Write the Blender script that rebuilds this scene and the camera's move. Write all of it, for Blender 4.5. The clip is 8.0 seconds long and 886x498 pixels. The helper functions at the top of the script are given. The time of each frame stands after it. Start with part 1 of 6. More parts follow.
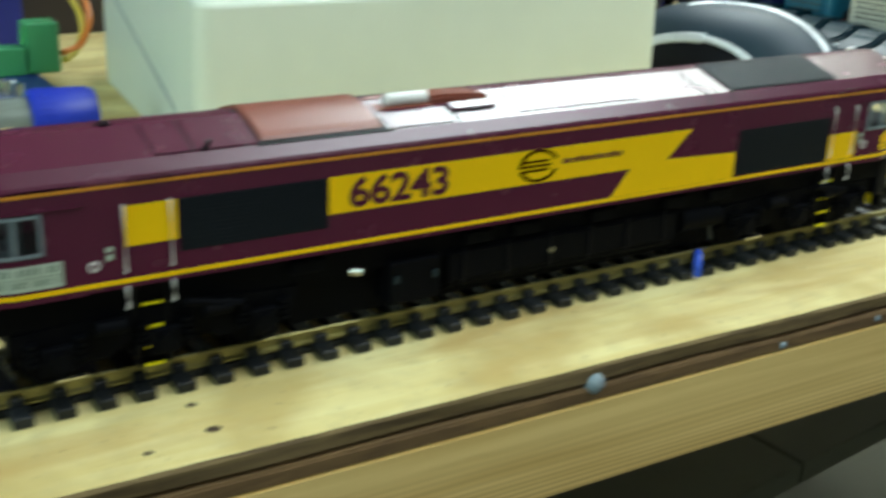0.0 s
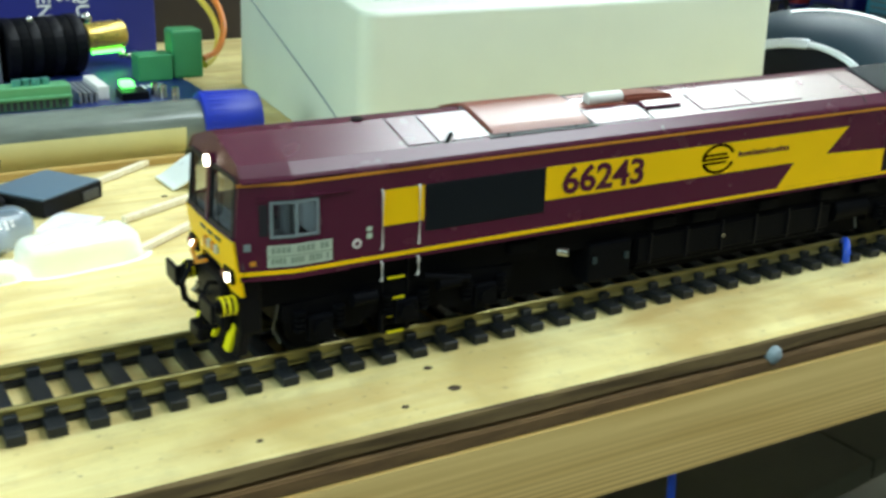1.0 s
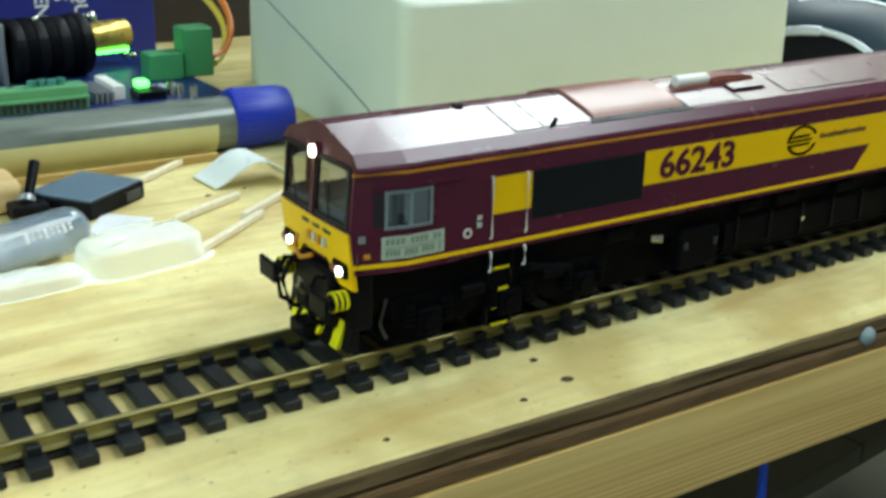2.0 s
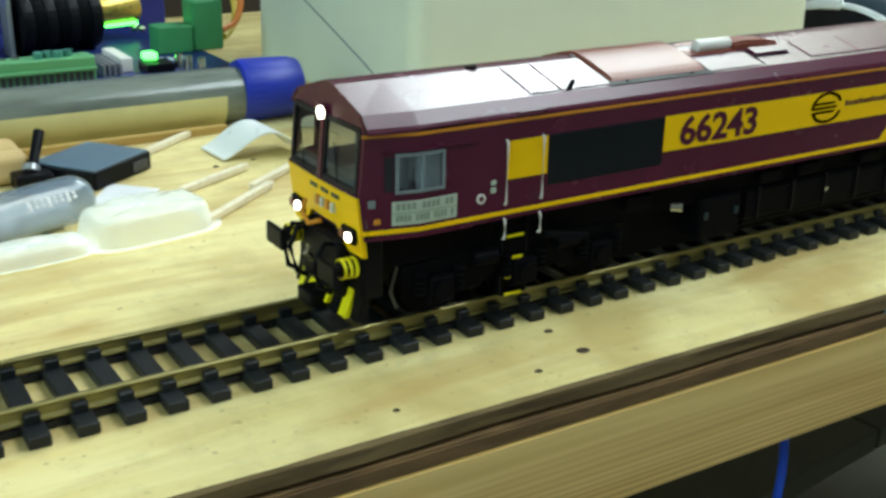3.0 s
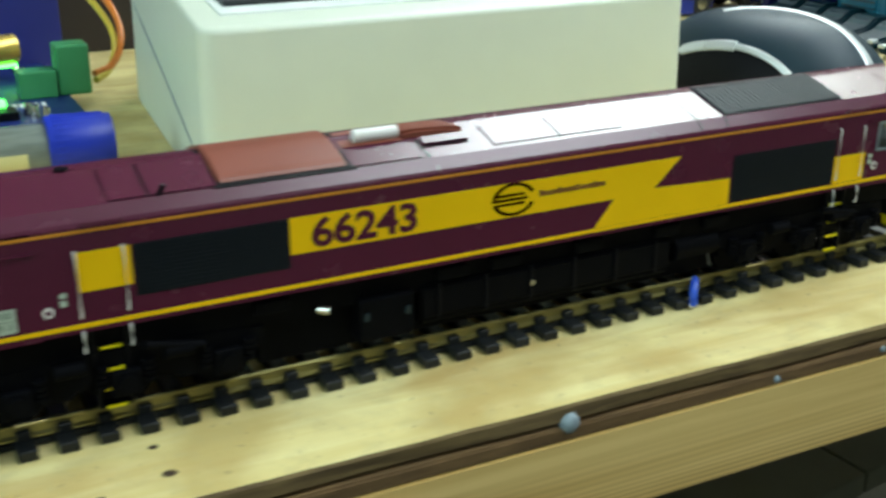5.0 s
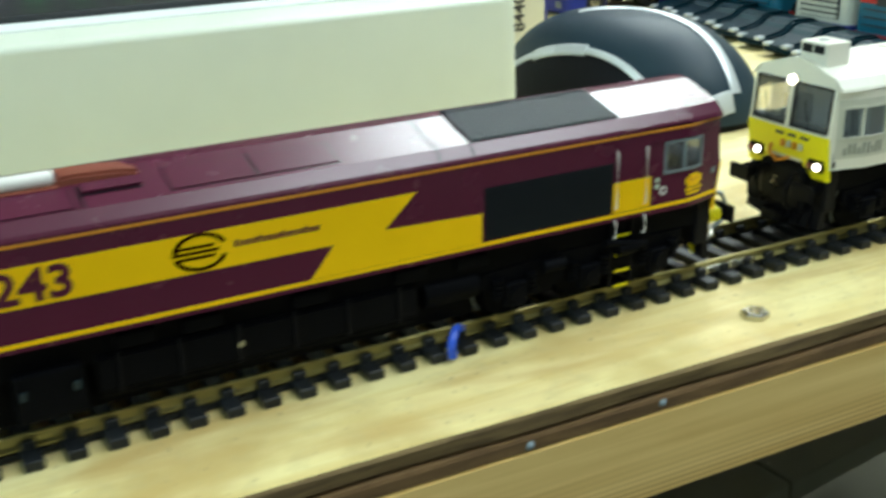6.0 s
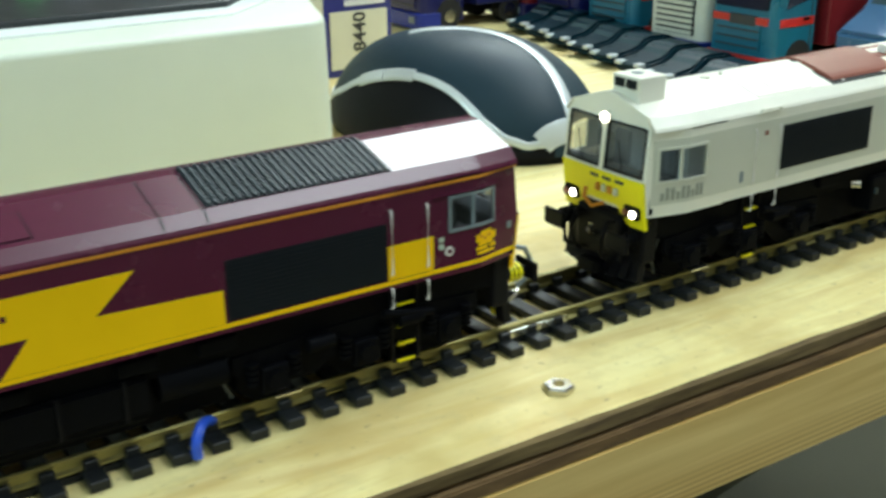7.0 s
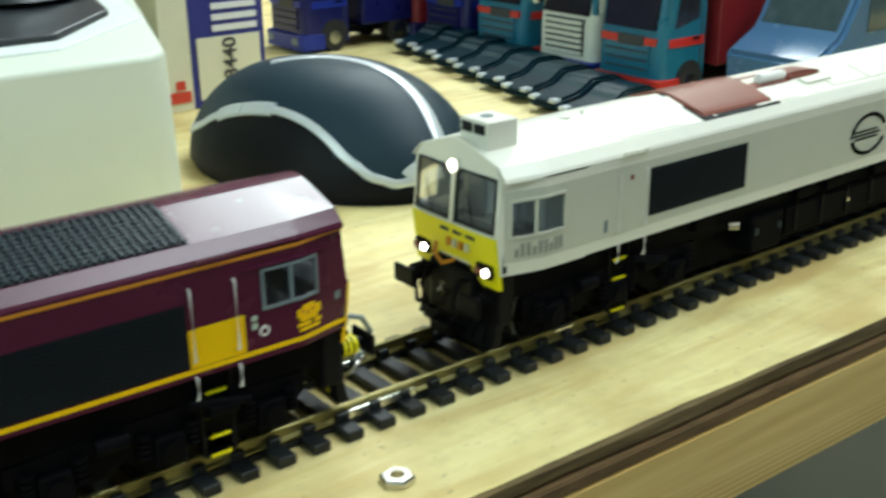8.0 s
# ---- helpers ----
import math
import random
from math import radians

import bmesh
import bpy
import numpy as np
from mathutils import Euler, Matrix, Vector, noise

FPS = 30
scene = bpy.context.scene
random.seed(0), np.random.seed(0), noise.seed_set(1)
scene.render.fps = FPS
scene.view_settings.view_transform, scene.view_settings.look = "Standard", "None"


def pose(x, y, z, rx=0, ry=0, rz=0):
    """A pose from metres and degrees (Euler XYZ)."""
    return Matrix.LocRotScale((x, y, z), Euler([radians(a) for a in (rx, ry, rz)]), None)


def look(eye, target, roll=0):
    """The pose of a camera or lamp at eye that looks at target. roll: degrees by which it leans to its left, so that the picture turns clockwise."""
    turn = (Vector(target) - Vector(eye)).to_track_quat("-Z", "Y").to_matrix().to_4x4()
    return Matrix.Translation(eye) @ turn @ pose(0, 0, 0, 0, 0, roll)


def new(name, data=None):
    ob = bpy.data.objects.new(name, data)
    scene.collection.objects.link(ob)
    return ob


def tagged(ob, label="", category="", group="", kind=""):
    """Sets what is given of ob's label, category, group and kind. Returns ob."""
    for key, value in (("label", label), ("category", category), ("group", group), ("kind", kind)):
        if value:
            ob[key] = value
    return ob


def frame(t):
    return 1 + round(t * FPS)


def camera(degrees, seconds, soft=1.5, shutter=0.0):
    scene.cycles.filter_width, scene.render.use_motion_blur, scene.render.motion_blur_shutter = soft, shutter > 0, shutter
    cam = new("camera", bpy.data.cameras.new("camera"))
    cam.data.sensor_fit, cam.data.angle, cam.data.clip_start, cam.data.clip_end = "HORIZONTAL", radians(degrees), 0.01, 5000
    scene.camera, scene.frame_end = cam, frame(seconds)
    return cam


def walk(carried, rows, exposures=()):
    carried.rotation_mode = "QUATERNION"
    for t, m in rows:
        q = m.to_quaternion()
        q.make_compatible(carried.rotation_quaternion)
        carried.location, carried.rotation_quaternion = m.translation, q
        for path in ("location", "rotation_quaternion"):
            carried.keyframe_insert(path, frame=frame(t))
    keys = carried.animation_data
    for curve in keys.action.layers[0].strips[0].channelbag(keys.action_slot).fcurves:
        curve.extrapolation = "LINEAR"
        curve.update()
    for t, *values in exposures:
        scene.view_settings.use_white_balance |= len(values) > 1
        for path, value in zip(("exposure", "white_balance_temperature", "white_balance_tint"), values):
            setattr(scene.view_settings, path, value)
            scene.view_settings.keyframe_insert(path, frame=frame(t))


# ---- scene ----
cam = camera(43.41, 8.0, soft=3.0, shutter=0.5)
PATH = [
    (0, (-0.01994, -0.17676, 0.09759), (0.18017, 0.14026, -0.04188), 2.25),
    (0.2, (-0.02840, -0.17630, 0.09880), (0.16153, 0.14430, -0.04660), 2.03),
    (0.3, (-0.03270, -0.17620, 0.09930), (0.16062, 0.14319, -0.04427), 1.91),
    (0.5, (-0.04187, -0.17601, 0.10003), (0.15395, 0.14581, -0.03447), 1.69),
    (0.7, (-0.05170, -0.17740, 0.10030), (0.13805, 0.14706, -0.03654), 1.77),
    (0.8, (-0.05640, -0.17860, 0.10030), (0.13413, 0.14504, -0.03739), 1.82),
    (1, (-0.06450, -0.18006, 0.10037), (0.12681, 0.14319, -0.03714), 1.90),
    (1.5, (-0.07699, -0.17063, 0.09979), (0.12968, 0.14509, -0.03293), 1.88),
    (1.7, (-0.08300, -0.16510, 0.09830), (0.12553, 0.14983, -0.03339), 1.68),
    (1.8, (-0.08580, -0.16270, 0.09720), (0.12224, 0.15270, -0.03414), 1.57),
    (2, (-0.08848, -0.15938, 0.09506), (0.11994, 0.15368, -0.04115), 1.37),
    (2.2, (-0.08845, -0.15821, 0.09361), (0.11465, 0.15705, -0.04554), 1.17),
    (3.3, (-0.08122, -0.15479, 0.08907), (0.12287, 0.15879, -0.05240), 1.36),
    (3.5, (-0.07524, -0.15898, 0.09180), (0.12490, 0.15808, -0.04754), 1.25),
    (4, (-0.05532, -0.17296, 0.09105), (0.13711, 0.15068, -0.04395), 1.76),
    (4.2, (-0.04721, -0.18051, 0.09351), (0.14222, 0.14727, -0.03562), 1.66),
    (5.3, (0.02313, -0.18417, 0.10622), (0.19201, 0.14788, -0.03946), -0.41),
    (5.5, (0.03616, -0.18613, 0.10295), (0.20476, 0.14668, -0.04131), -0.89),
    (6, (0.06450, -0.17811, 0.10332), (0.24377, 0.14943, -0.04014), -1.10),
    (6.5, (0.08983, -0.16788, 0.10776), (0.28526, 0.15191, -0.03202), -0.71),
    (7, (0.10612, -0.16261, 0.10317), (0.31432, 0.14784, -0.03921), -0.54),
    (7.5, (0.12351, -0.15608, 0.10333), (0.33859, 0.14981, -0.03869), -0.70),
    (8, (0.13704, -0.15071, 0.10440), (0.36692, 0.14532, -0.03532), -0.66),
]
walk(cam, [(t, look(eye, target, roll)) for t, eye, target, roll in PATH], exposures=[(0.0, 0.05), (0.5, 0.12), (1.0, 0.22), (1.5, 0.20), (2.0, -0.08), (3.5, -0.12), (4.0, -0.02), (5.5, 0.06), (6.0, 0.10), (6.5, 0.06), (7.0, 0.0), (7.5, -0.04), (8.0, -0.12)])

# ---- light ----
world = bpy.data.worlds.new("room_light")
scene.world = world
world.use_nodes = True
world.node_tree.nodes["Background"].inputs[0].default_value = (0.72, 0.95, 1.0, 1)
world.node_tree.nodes["Background"].inputs[1].default_value = 0.05


def area_lamp(name, eye, target, sx, sy, watts, colour):
    data = bpy.data.lights.new(name, "AREA")
    data.shape, data.size, data.size_y, data.energy, data.color = "RECTANGLE", sx, sy, watts, colour
    ob = new(name, data)
    ob.matrix_world = look(eye, target)
    return ob


area_lamp("ceiling_lamp", (0.85, -0.26, 1.42), (0.25, 0.0, 0.0), 1.5, 0.75, 39, (0.825, 0.96, 1.0))
tube = area_lamp("tube_lamp", (1.23, 1.15, 1.36), (0.25, 0.0, 0.0), 0.64, 0.34, 13.5, (0.84, 0.97, 1.0))
tube.matrix_world = pose(1.23, 1.15, 1.36)
# added upward fill lamp with no known fitting; the white ceiling throws it back
upper = area_lamp("ceiling_glow_fill", (1.75, 1.20, 1.37), (0.25, 0.0, 2.0), 1.20, 0.45, 46, (0.84, 0.97, 1.0))
upper.matrix_world = pose(1.75, 1.20, 1.37, 180)
area_lamp("window_lamp", (-1.55, -0.25, 0.85), (0.0, 0.05, 0.0), 1.5, 1.1, 21, (0.68, 0.97, 1.0))


# ---- materials ----
def mat(name, colour, rough=0.5, metal=0.0, vary=0.12, scale=150.0, bump=0.0, bump_scale=2500.0, stretch=(1, 1, 1), coat=0.0, random=0.0, gloss=0.5, wear=0.08):
    m = bpy.data.materials.new(name)
    m.use_nodes = True
    nt = m.node_tree
    b = nt.nodes["Principled BSDF"]
    tc = nt.nodes.new("ShaderNodeTexCoord")
    mp = nt.nodes.new("ShaderNodeMapping")
    mp.inputs["Scale"].default_value = stretch
    nt.links.new(tc.outputs["Object"], mp.inputs[0])
    n = nt.nodes.new("ShaderNodeTexNoise")
    n.inputs["Scale"].default_value, n.inputs["Detail"].default_value = scale, 6
    nt.links.new(mp.outputs[0], n.inputs["Vector"])
    mix = nt.nodes.new("ShaderNodeMix")
    mix.data_type = "RGBA"
    lo = [max(0, c * (1 - vary)) for c in colour]
    hi = [min(1, c * (1 + vary)) for c in colour]
    mix.inputs["A"].default_value, mix.inputs["B"].default_value = (*lo, 1), (*hi, 1)
    nt.links.new(n.outputs["Fac"], mix.inputs["Factor"])
    out = mix.outputs["Result"]
    if random:
        oi = nt.nodes.new("ShaderNodeObjectInfo")
        hs = nt.nodes.new("ShaderNodeHueSaturation")
        mr = nt.nodes.new("ShaderNodeMapRange")
        mr.inputs["To Min"].default_value, mr.inputs["To Max"].default_value = 1 - random, 1 + random
        nt.links.new(oi.outputs["Random"], mr.inputs["Value"])
        nt.links.new(mr.outputs[0], hs.inputs["Value"])
        nt.links.new(out, hs.inputs["Color"])
        out = hs.outputs[0]
    nt.links.new(out, b.inputs["Base Color"])
    b.inputs["Roughness"].default_value, b.inputs["Metallic"].default_value = rough, metal
    b.inputs["Coat Weight"].default_value = coat
    b.inputs["Specular IOR Level"].default_value = gloss
    r = nt.nodes.new("ShaderNodeMapRange")
    r.inputs["To Min"].default_value, r.inputs["To Max"].default_value = max(0.02, rough - wear), min(1, rough + wear)
    nt.links.new(n.outputs["Fac"], r.inputs["Value"])
    nt.links.new(r.outputs[0], b.inputs["Roughness"])
    if bump:
        n2 = nt.nodes.new("ShaderNodeTexNoise")
        n2.inputs["Scale"].default_value = bump_scale
        nt.links.new(mp.outputs[0], n2.inputs["Vector"])
        bp = nt.nodes.new("ShaderNodeBump")
        bp.inputs["Strength"].default_value, bp.inputs["Distance"].default_value = bump, 0.0004
        nt.links.new(n2.outputs["Fac"], bp.inputs["Height"])
        nt.links.new(bp.outputs[0], b.inputs["Normal"])
    return m


def wood(name, light, dark, along=(1.0, 14.0, 14.0), scale=22.0, rough=0.6, stains=0.0, stain_colour=(0.2, 0.1, 0.04), contrast=(0.35, 0.75), lines=0.0):
    m = bpy.data.materials.new(name)
    m.use_nodes = True
    nt = m.node_tree
    b = nt.nodes["Principled BSDF"]
    tc = nt.nodes.new("ShaderNodeTexCoord")
    mp = nt.nodes.new("ShaderNodeMapping")
    mp.inputs["Scale"].default_value = along
    nt.links.new(tc.outputs["Object"], mp.inputs[0])
    n = nt.nodes.new("ShaderNodeTexNoise")
    n.inputs["Scale"].default_value, n.inputs["Detail"].default_value, n.inputs["Distortion"].default_value = scale, 8, 0.6
    nt.links.new(mp.outputs[0], n.inputs["Vector"])
    cr = nt.nodes.new("ShaderNodeValToRGB")
    cr.color_ramp.elements[0].position, cr.color_ramp.elements[1].position = contrast
    cr.color_ramp.elements[0].color, cr.color_ramp.elements[1].color = (*dark, 1), (*light, 1)
    nt.links.new(n.outputs["Fac"], cr.inputs[0])
    out = cr.outputs[0]
    if lines:
        # long growth lines, broken up by a slow noise
        lm = nt.nodes.new("ShaderNodeMapping")
        lm.inputs["Scale"].default_value = (0.045, 1.0, 1.0)
        nt.links.new(tc.outputs["Object"], lm.inputs[0])
        wv = nt.nodes.new("ShaderNodeTexWave")
        wv.bands_direction = "Z"
        wv.inputs["Scale"].default_value, wv.inputs["Distortion"].default_value, wv.inputs["Detail"].default_value = 230.0, 9.0, 2.0
        wv.inputs["Detail Scale"].default_value = 0.35
        nt.links.new(lm.outputs[0], wv.inputs["Vector"])
        patch = nt.nodes.new("ShaderNodeTexNoise")
        patch.inputs["Scale"].default_value = 34.0
        nt.links.new(lm.outputs[0], patch.inputs["Vector"])
        pr = nt.nodes.new("ShaderNodeMapRange")
        pr.inputs["From Min"].default_value, pr.inputs["From Max"].default_value = 0.38, 0.62
        pr.inputs["To Max"].default_value = lines
        sep = nt.nodes.new("ShaderNodeSeparateXYZ")
        nt.links.new(tc.outputs["Object"], sep.inputs[0])
        low = nt.nodes.new("ShaderNodeMath")
        low.operation = "MULTIPLY_ADD"
        low.inputs[1].default_value, low.inputs[2].default_value = -22.0, -0.36
        nt.links.new(sep.outputs["Z"], low.inputs[0])
        add = nt.nodes.new("ShaderNodeMath")
        nt.links.new(patch.outputs["Fac"], add.inputs[0])
        nt.links.new(low.outputs[0], add.inputs[1])
        nt.links.new(add.outputs[0], pr.inputs["Value"])
        mu = nt.nodes.new("ShaderNodeMath")
        mu.operation = "MULTIPLY"
        nt.links.new(wv.outputs["Fac"], mu.inputs[0])
        nt.links.new(pr.outputs[0], mu.inputs[1])
        lx = nt.nodes.new("ShaderNodeMix")
        lx.data_type = "RGBA"
        lx.inputs["B"].default_value = (dark[0] * 0.55, dark[1] * 0.45, dark[2] * 0.35, 1)
        nt.links.new(mu.outputs[0], lx.inputs["Factor"])
        nt.links.new(out, lx.inputs["A"])
        out = lx.outputs["Result"]
    if stains:
        n3 = nt.nodes.new("ShaderNodeTexNoise")
        n3.inputs["Scale"].default_value, n3.inputs["Detail"].default_value = 30.0, 8
        nt.links.new(tc.outputs["Object"], n3.inputs["Vector"])
        c3 = nt.nodes.new("ShaderNodeValToRGB")
        c3.color_ramp.elements[0].position, c3.color_ramp.elements[1].position = 0.46, 0.66
        c3.color_ramp.elements[0].color, c3.color_ramp.elements[1].color = (0, 0, 0, 1), (stains, stains, stains, 1)
        nt.links.new(n3.outputs["Fac"], c3.inputs[0])
        mx = nt.nodes.new("ShaderNodeMix")
        mx.data_type = "RGBA"
        mx.inputs["B"].default_value = (*stain_colour, 1)
        nt.links.new(c3.outputs[0], mx.inputs["Factor"])
        nt.links.new(out, mx.inputs["A"])
        out = mx.outputs["Result"]
        # long resin streaks along the grain
        sm = nt.nodes.new("ShaderNodeMapping")
        sm.inputs["Scale"].default_value, sm.inputs["Rotation"].default_value = (1.0, 5.0, 1.0), (0, 0, 0.03)
        nt.links.new(tc.outputs["Object"], sm.inputs[0])
        n5 = nt.nodes.new("ShaderNodeTexNoise")
        n5.inputs["Scale"].default_value, n5.inputs["Detail"].default_value, n5.inputs["Distortion"].default_value = 15.0, 9, 0.8
        nt.links.new(sm.outputs[0], n5.inputs["Vector"])
        c5 = nt.nodes.new("ShaderNodeMapRange")
        c5.inputs["From Min"].default_value, c5.inputs["From Max"].default_value, c5.inputs["To Max"].default_value = 0.50, 0.72, 0.75
        nt.links.new(n5.outputs["Fac"], c5.inputs["Value"])
        m5 = nt.nodes.new("ShaderNodeMix")
        m5.data_type = "RGBA"
        m5.inputs["B"].default_value = (0.52, 0.33, 0.10, 1)
        nt.links.new(c5.outputs[0], m5.inputs["Factor"])
        nt.links.new(out, m5.inputs["A"])
        out = m5.outputs["Result"]
        # mottled grey-brown handling marks
        n6 = nt.nodes.new("ShaderNodeTexNoise")
        n6.inputs["Scale"].default_value, n6.inputs["Detail"].default_value, n6.inputs["Roughness"].default_value = 130.0, 7, 0.7
        nt.links.new(tc.outputs["Object"], n6.inputs["Vector"])
        c6 = nt.nodes.new("ShaderNodeMapRange")
        c6.inputs["From Min"].default_value, c6.inputs["From Max"].default_value, c6.inputs["To Max"].default_value = 0.50, 0.75, 0.50
        nt.links.new(n6.outputs["Fac"], c6.inputs["Value"])
        m6 = nt.nodes.new("ShaderNodeMix")
        m6.data_type = "RGBA"
        m6.inputs["B"].default_value = (0.50, 0.42, 0.20, 1)
        nt.links.new(c6.outputs[0], m6.inputs["Factor"])
        nt.links.new(out, m6.inputs["A"])
        out = m6.outputs["Result"]
        # fine dirt specks
        n4 = nt.nodes.new("ShaderNodeTexNoise")
        n4.inputs["Scale"].default_value, n4.inputs["Detail"].default_value = 420.0, 2
        nt.links.new(tc.outputs["Object"], n4.inputs["Vector"])
        c4 = nt.nodes.new("ShaderNodeMapRange")
        c4.inputs["From Min"].default_value, c4.inputs["From Max"].default_value, c4.inputs["To Max"].default_value = 0.66, 0.76, 0.55
        nt.links.new(n4.outputs["Fac"], c4.inputs["Value"])
        m4 = nt.nodes.new("ShaderNodeMix")
        m4.data_type = "RGBA"
        m4.inputs["B"].default_value = (0.28, 0.19, 0.09, 1)
        nt.links.new(c4.outputs[0], m4.inputs["Factor"])
        nt.links.new(out, m4.inputs["A"])
        out = m4.outputs["Result"]
    nt.links.new(out, b.inputs["Base Color"])
    b.inputs["Roughness"].default_value = rough
    bp = nt.nodes.new("ShaderNodeBump")
    bp.inputs["Strength"].default_value, bp.inputs["Distance"].default_value = 0.35, 0.0004
    nt.links.new(n.outputs["Fac"], bp.inputs["Height"])
    nt.links.new(bp.outputs[0], b.inputs["Normal"])
    return m


def glow(name, colour, strength):
    m = bpy.data.materials.new(name)
    m.use_nodes = True
    b = m.node_tree.nodes["Principled BSDF"]
    b.inputs["Base Color"].default_value = (*colour, 1)
    b.inputs["Emission Color"].default_value, b.inputs["Emission Strength"].default_value = (*colour, 1), strength
    return m


def clear(name, colour, rough=0.05, ior=1.45, alpha=1.0):
    m = bpy.data.materials.new(name)
    m.use_nodes = True
    b = m.node_tree.nodes["Principled BSDF"]
    b.inputs["Base Color"].default_value = (*colour, 1)
    b.inputs["Transmission Weight"].default_value = 1.0
    b.inputs["Roughness"].default_value, b.inputs["IOR"].default_value = rough, ior
    b.inputs["Alpha"].default_value = alpha
    return m


M_PLY = wood("plywood_top", (0.85, 0.75, 0.38), (0.75, 0.61, 0.25), stains=0.85, stain_colour=(0.54, 0.40, 0.14))
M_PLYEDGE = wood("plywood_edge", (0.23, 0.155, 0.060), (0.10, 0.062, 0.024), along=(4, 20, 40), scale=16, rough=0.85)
M_STRIP = wood("brown_strip", (0.22, 0.125, 0.048), (0.12, 0.066, 0.025), along=(5, 20, 30), scale=16, rough=0.85)
# near-black brown that stands for shade in the gap under the board
M_GAPSHADE = mat("gap_shade_brown", (0.035, 0.018, 0.008), 0.9, vary=0.3)
M_PINE = wood("pine_batten", (0.86, 0.62, 0.24), (0.70, 0.46, 0.15), along=(0.4, 12, 12), scale=26, contrast=(0.3, 0.66), lines=0.60)
M_MAROON = mat("maroon_paint", (0.086, 0.010, 0.032), 0.27, vary=0.08, bump=0.015, wear=0.015)
M_YELLOW = mat("yellow_paint", (0.96, 0.58, 0.003), 0.45, vary=0.05, gloss=0.16)
M_ORANGE = mat("gold_line_paint", (0.66, 0.26, 0.02), 0.4, vary=0.05)
M_WARNYEL = mat("warning_yellow_paint", (0.88, 0.79, 0.008), 0.38, vary=0.06, gloss=0.3)
M_WHITELOCO = mat("off_white_paint", (0.82, 0.80, 0.69), 0.35, vary=0.04)
M_GREYLOCO = mat("pale_grey_paint", (0.60, 0.60, 0.50), 0.35, vary=0.04)
M_BLACK = mat("black_plastic", (0.004, 0.004, 0.006), 0.45, vary=0.3, gloss=0.12)
M_FRAMEDARK = mat("underframe_black", (0.0028, 0.003, 0.0042), 0.6, vary=0.4, scale=400, bump=0.2, gloss=0.05)
M_GRILLE = mat("grille_dark", (0.006, 0.009, 0.013), 0.5, vary=0.25, scale=600, gloss=0.2)
M_ROOFGRILLE = mat("roof_grille_grey", (0.018, 0.032, 0.038), 0.45, vary=0.25, scale=500, gloss=0.35)
M_BROWN = mat("exhaust_brown", (0.235, 0.064, 0.040), 0.34, vary=0.1)
M_EXWHITE = mat("silencer_white", (0.80, 0.78, 0.74), 0.4, vary=0.05)
M_HANDRAIL = mat("white_handrail", (0.80, 0.76, 0.74), 0.4)
M_GLASSDARK = mat("cab_glass_smoked", (0.055, 0.085, 0.095), 0.06, vary=0.3, scale=250)
M_GASKET = mat("gasket_black", (0.012, 0.012, 0.014), 0.5, vary=0.2, gloss=0.3)
M_DESK = mat("cab_fittings_grey", (0.09, 0.10, 0.11), 0.5, vary=0.3, scale=400)
M_CABWALL = mat("cab_lining", (0.42, 0.46, 0.48), 0.6, vary=0.15, scale=300)
M_CABGLASS = clear("cab_glass", (0.80, 0.86, 0.88), 0.02, 1.40, 0.55)
M_FRAMEPALE = mat("faded_lettering", (0.30, 0.31, 0.26), 0.5, vary=0.25, scale=700)
M_FRAMEGREY = mat("window_frame_grey", (0.19, 0.23, 0.25), 0.4)
M_QUARTER = mat("quarter_glass", (0.020, 0.018, 0.024), 0.15, vary=0.3, scale=250)
M_RAIL = mat("rail_nickel_brass", (0.31, 0.275, 0.115), 0.42, metal=0.85, vary=0.15, scale=300)
M_RAILSIDE = mat("joiner_silver", (0.75, 0.74, 0.68), 0.25, metal=1.0)
M_SLEEPER = mat("sleeper_black_plastic", (0.012, 0.014, 0.016), 0.42, vary=0.3, scale=700, bump=0.25, random=0.3, gloss=0.3)
M_PLATE = mat("pale_plate", (0.48, 0.56, 0.46), 0.4, vary=0.2, scale=900)
M_PRINT = mat("print_dark", (0.05, 0.05, 0.05), 0.6)
M_METAL = mat("steel", (0.62, 0.60, 0.55), 0.25, metal=1.0)
M_LAMP = glow("headlight_lit", (1.0, 0.93, 0.75), 9.0)


# ---- building helpers ----
K = 0.876   # the plan below is drawn at 1:76 and built at 1:87, for a track gauge of 16.5 mm

def part(name, bm, material, parent=None, label="", smooth=False):
    me = bpy.data.meshes.new(name)
    bmesh.ops.recalc_face_normals(bm, faces=bm.faces)
    if parent is not None:
        off, up = Vector(), parent
        while up is not None:
            off, up = off + up.matrix_basis.translation / K, up.parent
        bmesh.ops.translate(bm, verts=bm.verts, vec=-off)
    bmesh.ops.scale(bm, verts=bm.verts, vec=(K, K, K))
    bm.to_mesh(me)
    bm.free()
    me.materials.append(material)
    if smooth:
        for p in me.polygons:
            p.use_smooth = True
        me.set_sharp_from_angle(angle=radians(38))
    ob = new(name, me)
    if parent is not None:
        ob.parent = parent
    if label:
        ob["label"] = label
    return ob


def thing(name, at, label, category, group="", kind=""):
    ob = new(name)
    ob.empty_display_size = 0.01
    ob.matrix_basis = Matrix.Translation(Vector(at) * K)
    return tagged(ob, label, category, group, kind)


